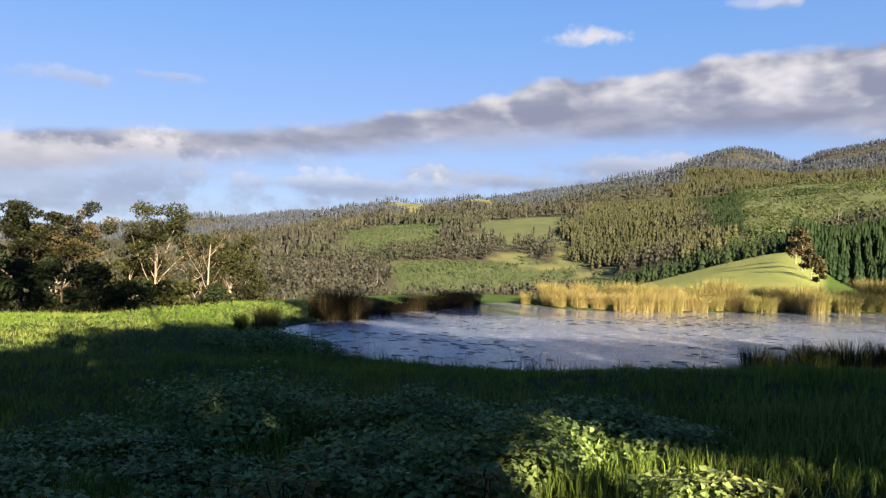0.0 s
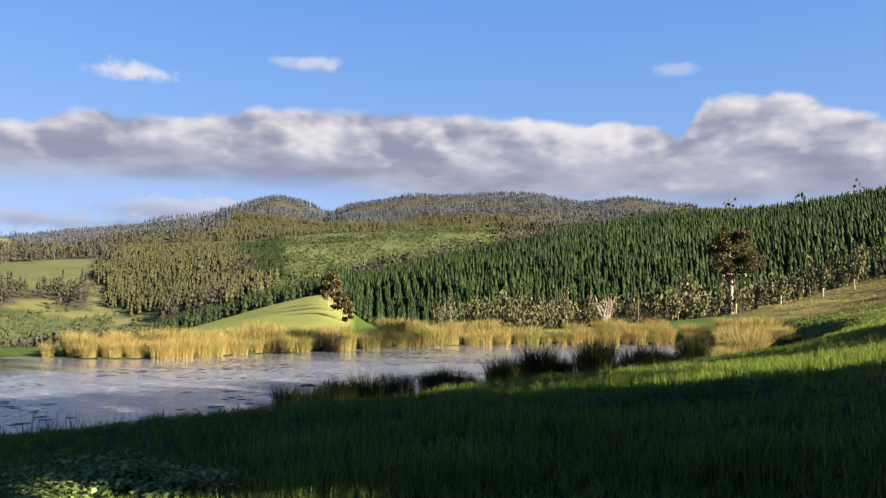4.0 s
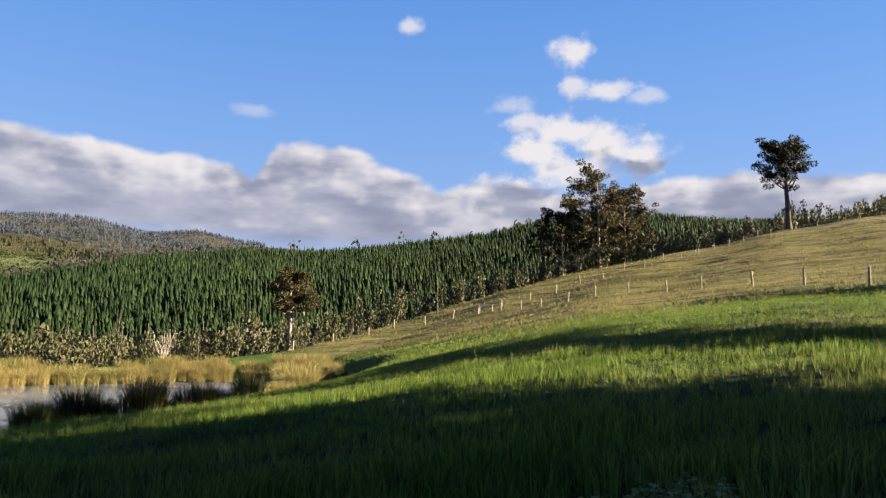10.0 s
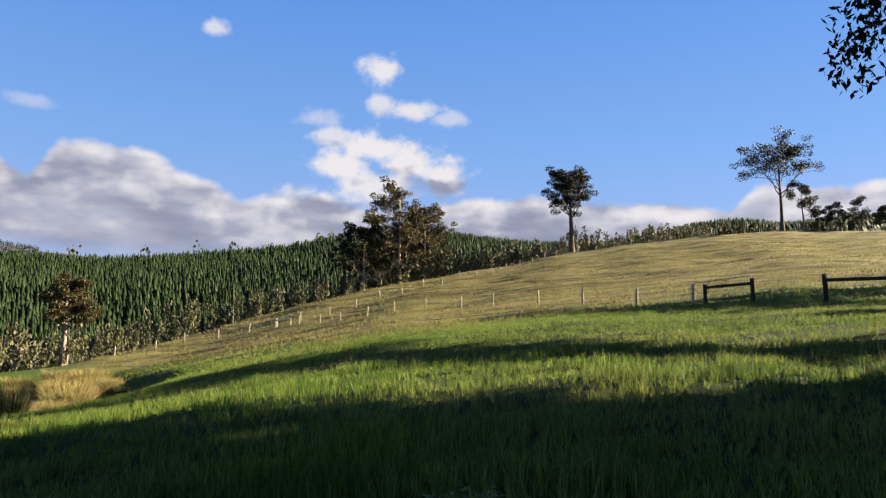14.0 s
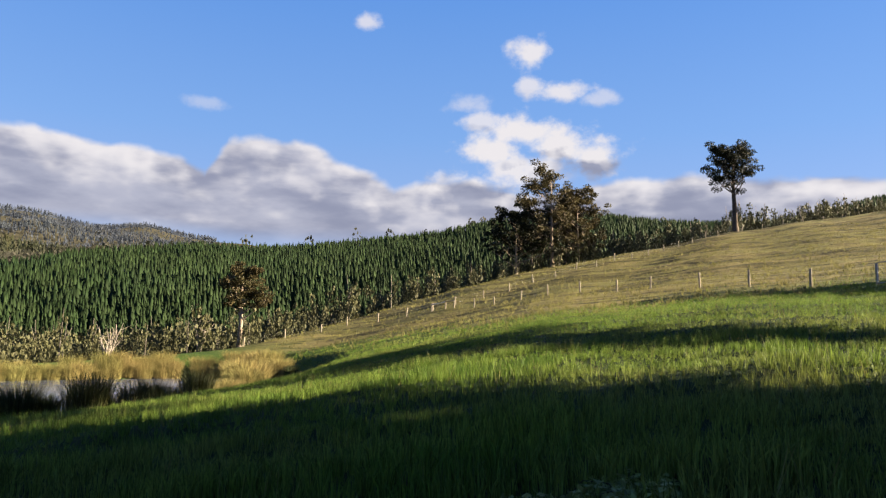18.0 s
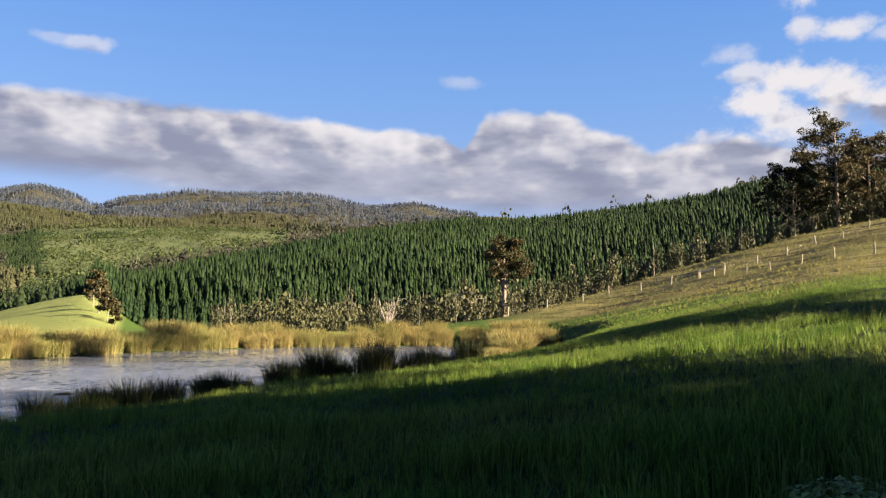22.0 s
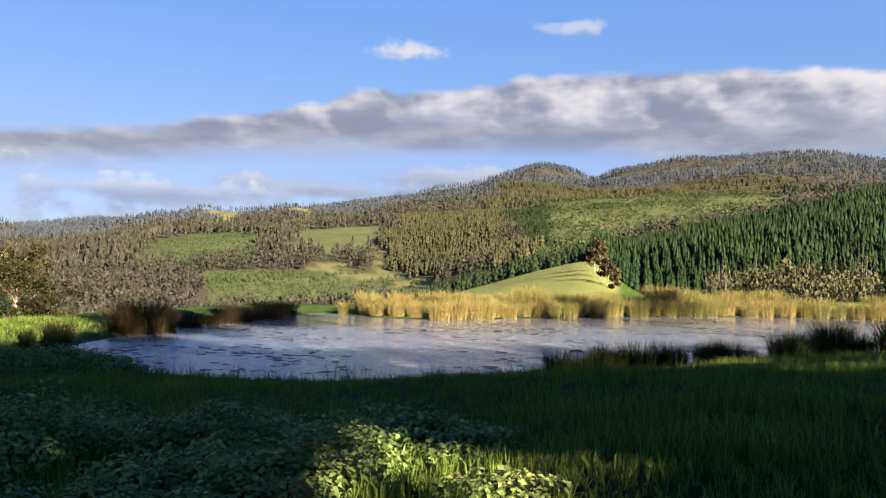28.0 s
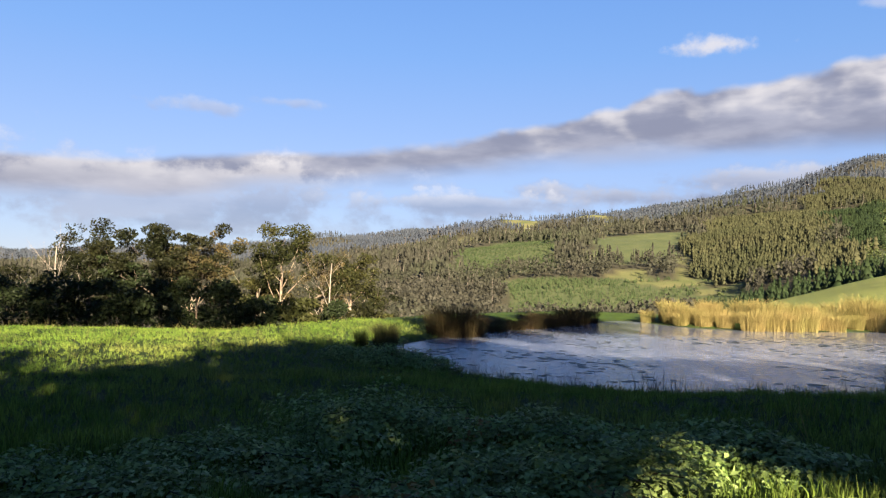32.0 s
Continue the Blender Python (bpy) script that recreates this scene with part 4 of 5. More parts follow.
for az, r, h, s, c, sp, lv, fo in ((77.2, 172, 24.5, 51, 0.28, 0.27, 3000, "gumbrown"), (74.5, 168, 15.5, 52, 0.22, 0.36, 2300, "gumleaf"), (79.1, 176, 19.0, 53, 0.25, 0.27, 2300, "gumbrown"), (75.7, 180, 18.0, 54, 0.2, 0.3, 2200, "gumleaf"), (78.2, 185, 15.5, 55, 0.15, 0.32, 2000, "gumbrown")):
    gum_tree("gum_tree", "old gum with browned foliage in a crest grove", *at(az, r), h, s, crown=c * 0.75, spread=sp * 1.3, limbs=20, leaves=int(lv * 4.4), leaf=0.27, clump=0.052, twigs=7, rise=0.4, bark="paleb", foliage=fo, girth=0.017, group="grove on the crest", sink=0.3)
gum_tree("gum_tree", "gum with pale bare trunk beyond the dam", *at(54.2, 128), 14.8, 61, crown=0.34, spread=0.26, limbs=18, leaves=9500, leaf=0.21, clump=0.06, bark="paleb", foliage="gumbrown", girth=0.030, lean=0.012, rise=0.9)
def dead_tree(az, r, h, wide, seed, stems=7):
    """Bleached stems fanning up from one stool, each with a few bare twigs."""
    rng = np.random.default_rng(seed)
    x, y = at(az, r)
    tree = tagged(new("dead_tree"), "bleached dead tree with bare forked branches", "tree", "dead trees")
    tree.matrix_basis = pose(x, y, on(x, y, 0.15))
    for i in range(stems):
        a = 2.4 * i + rng.uniform(-0.4, 0.4)
        out_ = wide / h * rng.uniform(0.2, 1.0)
        pts, rad = branch((0.1 * math.cos(a), 0.1 * math.sin(a), 0), (out_ * math.cos(a), out_ * math.sin(a), 1.0), h * rng.uniform(0.65, 1.0), 0.13, rng, 0.3, 0.1, 6)
        wood = [tube(pts, rad, 6)]
        for k in range(4):
            q = pts[2 + k]
            tp, tr = branch(q, rng.normal(0, 0.8, 3) + np.array([out_ * math.cos(a), out_ * math.sin(a), 0.7]), h * rng.uniform(0.18, 0.34), rad[2 + k] * 0.7, rng, 0.4, 0.2, 3)
            wood.append(tube(tp, tr, 4))
        part("stem", mesh_np("stem", *join(wood), M["deadwood"], True), tree)
    return tree


for az, r, h, wide, s, n in ((45.5, 109, 5.6, 2.6, 71, 9), (51.4, 118, 7.0, 1.7, 72, 7), (52.3, 130, 4.5, 1.5, 73, 5), (61.3, 150, 3.6, 2.6, 74, 5), (67.0, 166, 3.4, 1.6, 75, 5)):
    dead_tree(az, r, h, wide, s, n)
gum_tree("dead_stag", "bare broken trunk standing by the crest fence", *at(68.3, 168), 5.2, 76, crown=0.9, spread=0.06, limbs=1, leaves=0, bark="deadwood", girth=0.03, twigs=1)
for az, r, h, s, c, sp, lv, fo, bk in ((-33.8, 64, 13.9, 81, 0.66, 0.20, 4200, "gumleaf", "bark"), (-32.6, 63, 11.0, 83, 0.4, 0.36, 6000, "gumleaf", "bark"), (-28.9, 60, 11.6, 82, 0.5, 0.40, 9000, "gumleaf", "bark"), (-26.8, 61, 10.8, 84, 0.5, 0.36, 6500, "gumbrown", "paleb"), (-30.6, 61, 9.4, 92, 0.35, 0.36, 5000, "shade", "bark"),
                                       (-20.6, 66, 13.4, 85, 0.5, 0.34, 7500, "gumgully", "paleb"), (-22.4, 68, 11.4, 88, 0.4, 0.32, 5500, "gumgully", "paleb"), (-15.6, 68, 12.0, 86, 0.45, 0.26, 5000, "gumgully", "paleb"), (-17.7, 66, 11.6, 87, 0.5, 0.28, 1900, "gumbrown", "paleb"), (-37.4, 70, 12.4, 89, 0.35, 0.4, 6500, "gumleaf", "bark"),
                                       (-13.3, 76, 9.5, 90, 0.3, 0.3, 3000, "gumleaf", "bark"), (-41.5, 66, 11.5, 91, 0.3, 0.4, 5000, "shade", "bark")):
    gum_tree("gum_tree", "bushy gum with pale limbs below the paddock", *at(az, r), h, s, crown=c, spread=sp * 1.1, limbs=12, leaves=int(lv * 1.5), leaf=0.12, clump=0.058, bark=bk, foliage=fo, girth=0.018, group="gully trees", rise=0.8)
for az, r, h, s, lim in ((-35.8, 58, 11.6, 101, 12), (-34.3, 57, 9.0, 102, 8), (-24.7, 57, 8.0, 103, 6), (-17.2, 60, 10.5, 104, 5)):
    gum_tree("dead_tree", "grey leafless tree at the paddock's edge", *at(az, r), h, s, crown=0.3, spread=0.3, limbs=lim, leaves=0, bark="deadwood", girth=0.011, group="dead trees", rise=1.6, twigs=5)
# most take the near-black leaf, the gully's shade being in its colour
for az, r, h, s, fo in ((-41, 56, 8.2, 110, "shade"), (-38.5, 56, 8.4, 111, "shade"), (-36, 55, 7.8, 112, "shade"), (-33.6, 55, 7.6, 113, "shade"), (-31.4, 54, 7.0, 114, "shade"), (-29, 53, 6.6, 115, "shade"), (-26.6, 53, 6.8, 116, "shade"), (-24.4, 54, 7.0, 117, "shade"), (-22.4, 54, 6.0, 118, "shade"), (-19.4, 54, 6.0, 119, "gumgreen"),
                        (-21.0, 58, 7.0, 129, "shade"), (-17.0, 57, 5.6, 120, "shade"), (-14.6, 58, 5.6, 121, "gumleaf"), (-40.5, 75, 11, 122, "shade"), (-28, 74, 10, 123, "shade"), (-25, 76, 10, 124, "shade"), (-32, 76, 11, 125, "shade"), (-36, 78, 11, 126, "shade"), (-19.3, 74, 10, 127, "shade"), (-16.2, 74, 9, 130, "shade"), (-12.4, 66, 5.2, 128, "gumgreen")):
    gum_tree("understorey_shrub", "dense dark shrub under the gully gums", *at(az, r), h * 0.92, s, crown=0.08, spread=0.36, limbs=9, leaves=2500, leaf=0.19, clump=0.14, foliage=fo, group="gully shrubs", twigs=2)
for az, r, h, s in ((25.3, 122, 7.0, 131), (25.9, 108, 4.5, 132), (24.9, 138, 5.5, 133), (26.4, 104, 3.4, 134)):
    gum_tree("scraggy_tree", "scraggy brown tree at the plantation's corner", *at(az, r), h, s, crown=0.15, spread=0.22, limbs=8, leaves=700, leaf=0.28, clump=0.11, bark="paleb", foliage="gumbrown", group="corner trees", twigs=3)

# scrub belt along the foot of the plantation
bx, by, ba, br = scatter(33, 100, 110, 300, 2.5, RNG)
brg, brc = prof(ba, RG), prof(ba, RC)
edge = np.where(ba < 50, np.maximum(brc, 112), brc)
inb = (br > edge + 5 + 4 * sway(bx, by, 0.2, 2.0)) & (br < np.where(ba < 62, brg + 16, edge + 34))
bx, by = bx[inb], by[inb]
hb = RNG.uniform(3.4, 8.4, bx.shape) * (0.8 + 0.5 * sway(bx, by, 0.15, 1.0) ** 2)
stand("gully_scrub", "brown-olive scrub along the foot of the plantation", bx, by, [crown_template(s, 7, 15, 0.058, 0.1) for s in range(40, 47)], hb, hb * RNG.uniform(0.38, 0.66, bx.shape), M["scrubleaf"], "scrub")
sb = RNG.random(bx.shape) < 0.14
stand("scrub_stems", "thin grey stems in the scrub belt", bx[sb], by[sb], STEMS, hb[sb] * 1.05, hb[sb] * 0.7, M["fartrunk"], "scrub")
# taller gums along the plantation's skyline
ka = np.array([39.5, 44.0, 47.5, 51.2, 54.0, 58.5, 60.5, 62.3, 65.0, 67.5, 69.3, 71.0, 72.2, 73.0, 85.5, 103.8, 106.5])
kr = prof(ka, RR) + 10
stand("skyline_gums", "scattered gum crowns above the plantation skyline", kr * np.sin(np.radians(ka)), kr * np.cos(np.radians(ka)), CROWNS, RNG.uniform(15, 19, ka.shape), RNG.uniform(9, 15, ka.shape), M["fargum"], "woodland")

# tall trees behind the viewer, whose shade lies over the paddock
HEAD = np.array((-math.sin(radians(SUN_AZ)), -math.cos(radians(SUN_AZ))))
SIDE = np.array((HEAD[1], -HEAD[0]))
for u, back, h, s, c, sp, lv in ((-26, 18, 18.0, 199, 0.1, 0.32, 1700), (-21, 18, 18.0, 200, 0.1, 0.32, 1700), (-16, 18, 17.6, 201, 0.1, 0.32, 1800), (-11, 18, 16.6, 202, 0.1, 0.3, 2000), (-6.6, 17, 15.0, 203, 0.08, 0.26, 1900), (-2.8, 18, 13.4, 204, 0.08, 0.24, 2300), (0.0, 19, 15.6, 205, 0.06, 0.15, 2800), (6.7, 18, 17.5, 206, 0.05, 0.09, 1700), (8.5, 14, 17, 207, 0.05, 0.06, 1100),
                                 (7.6, 20, 9, 218, 0.04, 0.2, 1000), (3.5, 34, 22, 215, 0.66, 0.10, 2200), (8.8, 26, 20, 216, 0.5, 0.14, 2000)):
    tx, ty = SIDE * u - HEAD * back
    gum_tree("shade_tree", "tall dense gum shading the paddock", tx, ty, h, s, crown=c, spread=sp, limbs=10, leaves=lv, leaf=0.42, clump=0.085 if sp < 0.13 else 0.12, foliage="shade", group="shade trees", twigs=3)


def canopy_tree(u, back, low, high, half, seed):
    """A gum whose crown lies between two levels of the low sunlight."""
    rng = np.random.default_rng(seed)
    x, y = SIDE * u - HEAD * back
    g = on(x, y)
    k = (back - 20) * math.tan(radians(SUN_EL))
    half = max(half - 0.75, 0.4)
    z0, z1 = max(low + k - g + 0.1, 0.6), high + k - g - 0.15
    tree = tagged(new("shade_tree"), "tall dense gum shading the paddock", "tree", "shade trees")
    tree.matrix_basis = pose(x, y, g - 0.15)
    stem = [(0, 0, 0), (rng.normal(0, 0.1), rng.normal(0, 0.1), z1 * 0.5), (rng.normal(0, 0.2), rng.normal(0, 0.2), z1 * 0.92)]
    part("trunk", mesh_np("trunk", *tube(stem, [0.004 * z1 + 0.05, 0.003 * z1 + 0.03, 0.02], 7), M["bark"], True), tree)
    n = max(8, int(half * (z1 - z0) * 1.4))
    c = np.column_stack([rng.uniform(-1, 1, n), rng.uniform(-1, 1, n), rng.uniform(0, 1, n)])
    c[:, :2] *= (half * (1 - 0.2 * np.abs(2 * c[:, 2:] - 1) ** 2))
    c[:, 2] = z0 + (z1 - z0) * (0.12 + 0.76 * c[:, 2])
    for i in range(min(n, 7)):
        b0 = np.array([0, 0, max(z0 * 0.9, c[i, 2] - half)])
        part("limb", mesh_np("limb", *tube([b0, (b0 + c[i]) / 2 + np.array([0, 0, 0.2]), c[i]], [0.07, 0.05, 0.02], 5), M["bark"], True), tree)
    s = min(0.9, 0.3 * (z1 - z0))
    v, f = sprays(c, max(260, int((80 if u > 10 else 26 if low < 0 else 50 if u < 3.2 and high < 12 else 72) * half * (z1 - z0))), (1.0, 1.0, s), 0.38, rng)
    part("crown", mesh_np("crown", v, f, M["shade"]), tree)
    return tree


def levels(u0, u1, step, half, us, lows, highs):
    return [(float(u), float(np.interp(u, us, lows)), float(np.interp(u, us, highs)), half) for u in np.arange(u0, u1, step)]


CANOPY = [(7.4, -1, 9.6, 1.9), (9.2, 6.6, 12, 1.8), (5.4, 5.5, 9.3, 1.9), (6.6, 7.0, 10.6, 1.8), (4.2, 5.0, 8.9, 1.6)]
CANOPY += levels(11.4, 44, 3.1, 2.5, (11, 13, 15, 18, 20, 24, 30, 44), (7.6, 8.3, 8.6, 9.0, 9.2, 9.4, 9.7, 10.0), (18, 17, 16.2, 15.2, 15, 15, 14, 12.5))
CANOPY += levels(13.2, 40, 1.9, 1.6, (12.5, 14, 16, 17, 18.5, 20.2, 22.8, 25, 30, 40), (3.5, 4.9, 6.0, 6.4, 6.8, 7.2, 7.6, 7.9, 8.4, 9.2), (5.4, 6.5, 6.9, 7.3, 7.8, 8.3, 8.8, 9.2, 9.6, 10.0))
CANOPY += levels(24, 61, 3.4, 2.4, (23, 27, 32, 38, 45, 48, 50, 55, 61), (-2, -2, -2, -2, -2, 0, 3.4, 4.2, 6.3), (3.6, 4.2, 5.8, 6.8, 6.6, 6.4, 6.5, 6.8, 7.2))
CANOPY += [(2.0, 10.5, 15.8, 2.0), (4.5, 10.5, 16.6, 2.1), (6.6, 10.8, 17.2, 1.9), (0.6, 7.6, 10.4, 1.9), (2.2, 7.0, 9.0, 1.3), (6.2, 8.2, 9.8, 1.5), (8.0, 8.6, 10.8, 1.7), (6.4, 9.4, 11.0, 1.7), (5.0, 9.8, 11.2, 1.3), (3.0, 10.0, 11.2, 1.4),
           (-5.8, 8.0, 12.6, 2.4), (-3.0, 8.0, 12.4, 2.4), (-0.8, 8.6, 12.0, 1.9), (5.4, 9.0, 10.6, 1.4), (4.6, 9.7, 10.9, 1.3), (10.6, 7.5, 12.5, 1.8), (10.1, 7.8, 10.2, 1.6), (11.2, 8.1, 10.4, 1.6), (10.6, 18.0, 23.2, 1.8), (13.0, 17.4, 23.8, 2.3), (15.2, 18.0, 24.4, 1.8), (19.4, 19.0, 25.4, 2.4), (22.0, 19.8, 25.8, 2.4), (24.6, 20.6, 26.0, 2.3), (43.4, 20.6, 22.4, 2.4), (47.6, 20.6, 24.0, 2.9), (56.0, 21.0, 24.6, 2.8), (59.6, 20.8, 24.4, 2.8), (91.6, 12.6, 15.6, 2.4)]
# added row of crowns out of view, placed only to darken the gully shrubs
CANOPY += levels(-26, 4, 3.1, 2.5, (-26, 4), (21.3, 21.3), (29.5, 28.5))
for i, (u, low, high, half) in enumerate(CANOPY):
    canopy_tree(u, (1.55 if u < 45 else 1.4) * max(u, 12) + 6 + 3 * (i % 3), low, high, half, 600 + i)
gum_tree("overhanging_gum", "gum with drooping leafy branches close by", 10.4, -8.8, 11.5, 221, crown=0.4, spread=0.28, limbs=9, leaves=11000, leaf=0.075, clump=0.10, foliage="shade", twigs=4)
OVER = bpy.data.objects["overhanging_gum"]
rng = np.random.default_rng(222)
for i in range(5):      # a bough that hangs out over the paddock's edge
    tip = np.array([2.0 + rng.normal(0, 0.3), 3.75 + rng.normal(0, 0.3), 5.2 + 0.55 * i])
    pts = np.array([(0, 0, 5.5 + 0.4 * i), tip * np.array([0.5, 0.5, 1]) + np.array([0, 0, 0.9]), tip + np.array([0, 0, 0.5]), tip])
    part("bough", mesh_np("bough", *tube(pts, [0.06, 0.04, 0.02, 0.006], 5), M["bark"], True), OVER)
    v, f = sprays(pts[2:], 260, (0.5, 0.5, 0.55), 0.075, rng, 1.2)
    part("leafy_spray", mesh_np("leafy_spray", v, f, M["shade"]), OVER)


# ---- fence, gate and rail ----
def box_bm(bm, cx, cy, cz, sx, sy, sz, m=None, bevel=0.01):
    r = bmesh.ops.create_cube(bm, size=1.0)
    vs = r["verts"]
    bmesh.ops.scale(bm, vec=(sx, sy, sz), verts=vs)
    if bevel:
        es = list({e for q in vs for e in q.link_edges})
        r2 = bmesh.ops.bevel(bm, geom=es, offset=bevel, segments=1, affect="EDGES")
        vs = list({q for q in r2["verts"]} | {q for q in vs if q.is_valid})
    if m is not None:
        bmesh.ops.transform(bm, matrix=m, verts=vs)
    bmesh.ops.translate(bm, vec=(cx, cy, cz), verts=vs)


def round_post(h, r, seed):
    rng = np.random.default_rng(seed)
    v, f = tube([(0, 0, -0.3), (rng.normal(0, 0.01), 0, h * 0.5), (rng.normal(0, 0.02), rng.normal(0, 0.02), h), (0.0, 0, h + 0.02)], [r * 1.05, r, r * 0.95, r * 0.3], 7)
    return mesh_np("post", v, f, M["post"], False)


POSTS = [round_post(1.25 + 0.06 * i, 0.10, i) for i in range(4)]


def fence(label, stations, gap, wires=3, seed=1):
    rng = np.random.default_rng(seed)
    th = tagged(new("fence"), label, "fence")
    pts = []
    for (x0, y0), (x1, y1) in zip(stations[:-1], stations[1:]):
        n = max(1, int(round(math.hypot(x1 - x0, y1 - y0) / gap)))
        pts += [(x0 + (x1 - x0) * i / n, y0 + (y1 - y0) * i / n) for i in range(n)]
    pts.append(stations[-1])
    tops = []
    for i, (x, y) in enumerate(pts):
        z = on(x, y)
        part("post", POSTS[i % 4], th, m=pose(x, y, z, rng.normal(0, 2.0), rng.normal(0, 2.0), rng.uniform(0, 360)))
        tops.append((x, y, z))
    tops = np.array(tops)
    for k in range(wires):
        v, f = tube(tops + np.array([0, 0, 0.35 + 0.35 * k]), np.full(len(tops), 0.003), 3)
        part("wire", mesh_np("wire", v, f, M["steel"]), th)
    return th


FENCE_A = [at(99.0, 51), at(95, 60), at(91.1, 66.5), at(87.8, 74), at(84.4, 80), at(82, 86.5), at(79.3, 92), at(76.9, 97), at(74.9, 101), at(72.9, 105), at(71.4, 108)]
fence("weathered timber post and wire fence across the hillside", FENCE_A, 60)
FENCE_B = [at(68.3, 113), at(66.3, 116), at(64.2, 119), at(61.9, 120), at(60.0, 119), at(57.4, 116), at(54.5, 113)]
fence("timber post and wire fence above the dam", FENCE_B, 60, seed=2)
FENCE_C = [at(70.0, 114), at(90.6, 195), at(97, 214)]
fence("post and wire fence climbing to the crest", FENCE_C, 6.0, seed=3)

# stockyard rail
rail = tagged(new("timber_rail"), "short pale timber rail on low posts", "rail")
(rx0, ry0), (rx1, ry1) = at(68.2, 112), at(69.9, 110.5)
for k in (0.0, 0.62, 1.0):
    x, y = rx0 + (rx1 - rx0) * k, ry0 + (ry1 - ry0) * k
    bm = bmesh.new()
    box_bm(bm, 0, 0, 0.45, 0.16, 0.16, 1.5)
    me = bpy.data.meshes.new("post")
    bm.to_mesh(me), bm.free()
    me.materials.append(M["post"])
    part("post", me, rail, m=pose(x, y, on(x, y)))
for k0, k1, z in ((0.0, 0.64, 1.05), (0.58, 1.0, 1.12)):
    a = Vector((rx0 + (rx1 - rx0) * k0, ry0 + (ry1 - ry0) * k0, 0))
    b = Vector((rx0 + (rx1 - rx0) * k1, ry0 + (ry1 - ry0) * k1, 0))
    a.z, b.z = on(a.x, a.y) + z, on(b.x, b.y) + z
    v, f = tube([a[:], ((a + b) / 2 + Vector((0, 0, -0.05)))[:], b[:]], [0.10, 0.09, 0.08], 7)
    part("rail", mesh_np("rail", v, f, M["house" if k0 == 0 else "post"]), rail)

# gate and timber rails
gate = tagged(new("field_gate"), "galvanised tube gate against dark timber posts", "gate")
G0, G1 = at(99.0, 49.5), at(102.9, 46.5)
gw = Vector((G1[0] - G0[0], G1[1] - G0[1], 0))
gl, gang = gw.length, math.degrees(math.atan2(gw.y, gw.x))
gz0 = max(on(*G0), on(*G1))
gate.matrix_basis = pose(G0[0], G0[1], gz0, 0, 0, gang)
frame_pts = [(0, 0, 0.12), (0, 0, 1.2), (0.06, 0, 1.28), (gl - 0.06, 0, 1.28), (gl, 0, 1.2), (gl, 0, 0.12), (0.0, 0, 0.12)]
part("gate_frame", mesh_np("gate_frame", *tube(frame_pts, np.full(len(frame_pts), 0.03), 6), M["steel"]), gate)
for x in (gl * 0.28, gl * 0.62):
    part("upright", mesh_np("upright", *tube([(x, 0, 0.12), (x, 0, 1.28)], [0.02, 0.02], 5), M["steel"]), gate)
for z in (0.38, 0.62, 0.9):
    part("gate_bar", mesh_np("gate_bar", *tube([(0, 0, z), (gl, 0, z)], [0.006, 0.006], 4), M["steel"]), gate)
yard = tagged(new("post_and_rail"), "dark sleeper posts with a heavy top rail", "fence")
for az, r, hh in ((99.8, 48.2, 1.15), (102.95, 45.6, 1.36), (107.5, 42.0, 1.42), (112.5, 40.0, 1.4)):
    x, y = at(az, r)
    bm = bmesh.new()
    box_bm(bm, 0, 0, hh / 2 - 0.15, 0.2, 0.14, hh + 0.3, bevel=0.015)
    me = bpy.data.meshes.new("post")
    bm.to_mesh(me), bm.free()
    me.materials.append(M["darkpost"])
    part("post", me, yard, m=pose(x, y, on(x, y), 0, 0, gang))
for (a0, r0, h0), (a1, r1, h1) in (((99.8, 48.2, 0.98), (102.95, 45.6, 1.08)), ((107.5, 42.0, 1.1), (112.5, 40.0, 1.1))):
    a, b = at(a0, r0), at(a1, r1)
    a, b = Vector((*a, on(*a) + h0)), Vector((*b, on(*b) + h1))
    bm = bmesh.new()
    box_bm(bm, 0, 0, 0, (b - a).length + 0.15, 0.07, 0.17, bevel=0.01)
    me = bpy.data.meshes.new("rail")
    bm.to_mesh(me), bm.free()
    me.materials.append(M["darkpost"])
    d = b - a
    part("rail", me, yard, m=Matrix.Translation((a + b) / 2) @ d.to_track_quat("X", "Z").to_matrix().to_4x4())


# ---- far houses ----
def house(az, r, w, d, h, turn, label):
    x, y = at(az, r)
    th = tagged(new("farmhouse"), label, "house", "far houses")
    th.matrix_basis = pose(x, y, on(x, y) + 2.0, 0, 0, turn)
    bm = bmesh.new()
    box_bm(bm, 0, 0, h / 2 - 1.5, w, d, h + 3, bevel=0)
    me = bpy.data.meshes.new("wall")
    bm.to_mesh(me), bm.free()
    me.materials.append(M["house"])
    part("wall", me, th)
    v = np.array([(-w / 2 - .5, -d / 2 - .5, h), (w / 2 + .5, -d / 2 - .5, h), (w / 2 + .5, d / 2 + .5, h), (-w / 2 - .5, d / 2 + .5, h), (-w / 2 - .5, 0, h + 2.2), (w / 2 + .5, 0, h + 2.2)])
    bm = bmesh.new()
    q = [bm.verts.new(p) for p in v]
    for ids in ((0, 1, 5, 4), (2, 3, 4, 5), (1, 2, 5), (3, 0, 4), (3, 2, 1, 0)):
        bm.faces.new([q[i] for i in ids])
    me = bpy.data.meshes.new("roof")
    bm.to_mesh(me), bm.free()
    me.materials.append(M["roof"])
    part("roof", me, th)


house(-3.3, 1650, 22, 10, 5, 10, "white farmhouse on a far hilltop pasture")
house(-2.3, 1640, 16, 9, 4, 40, "white farmhouse on a far hilltop pasture")
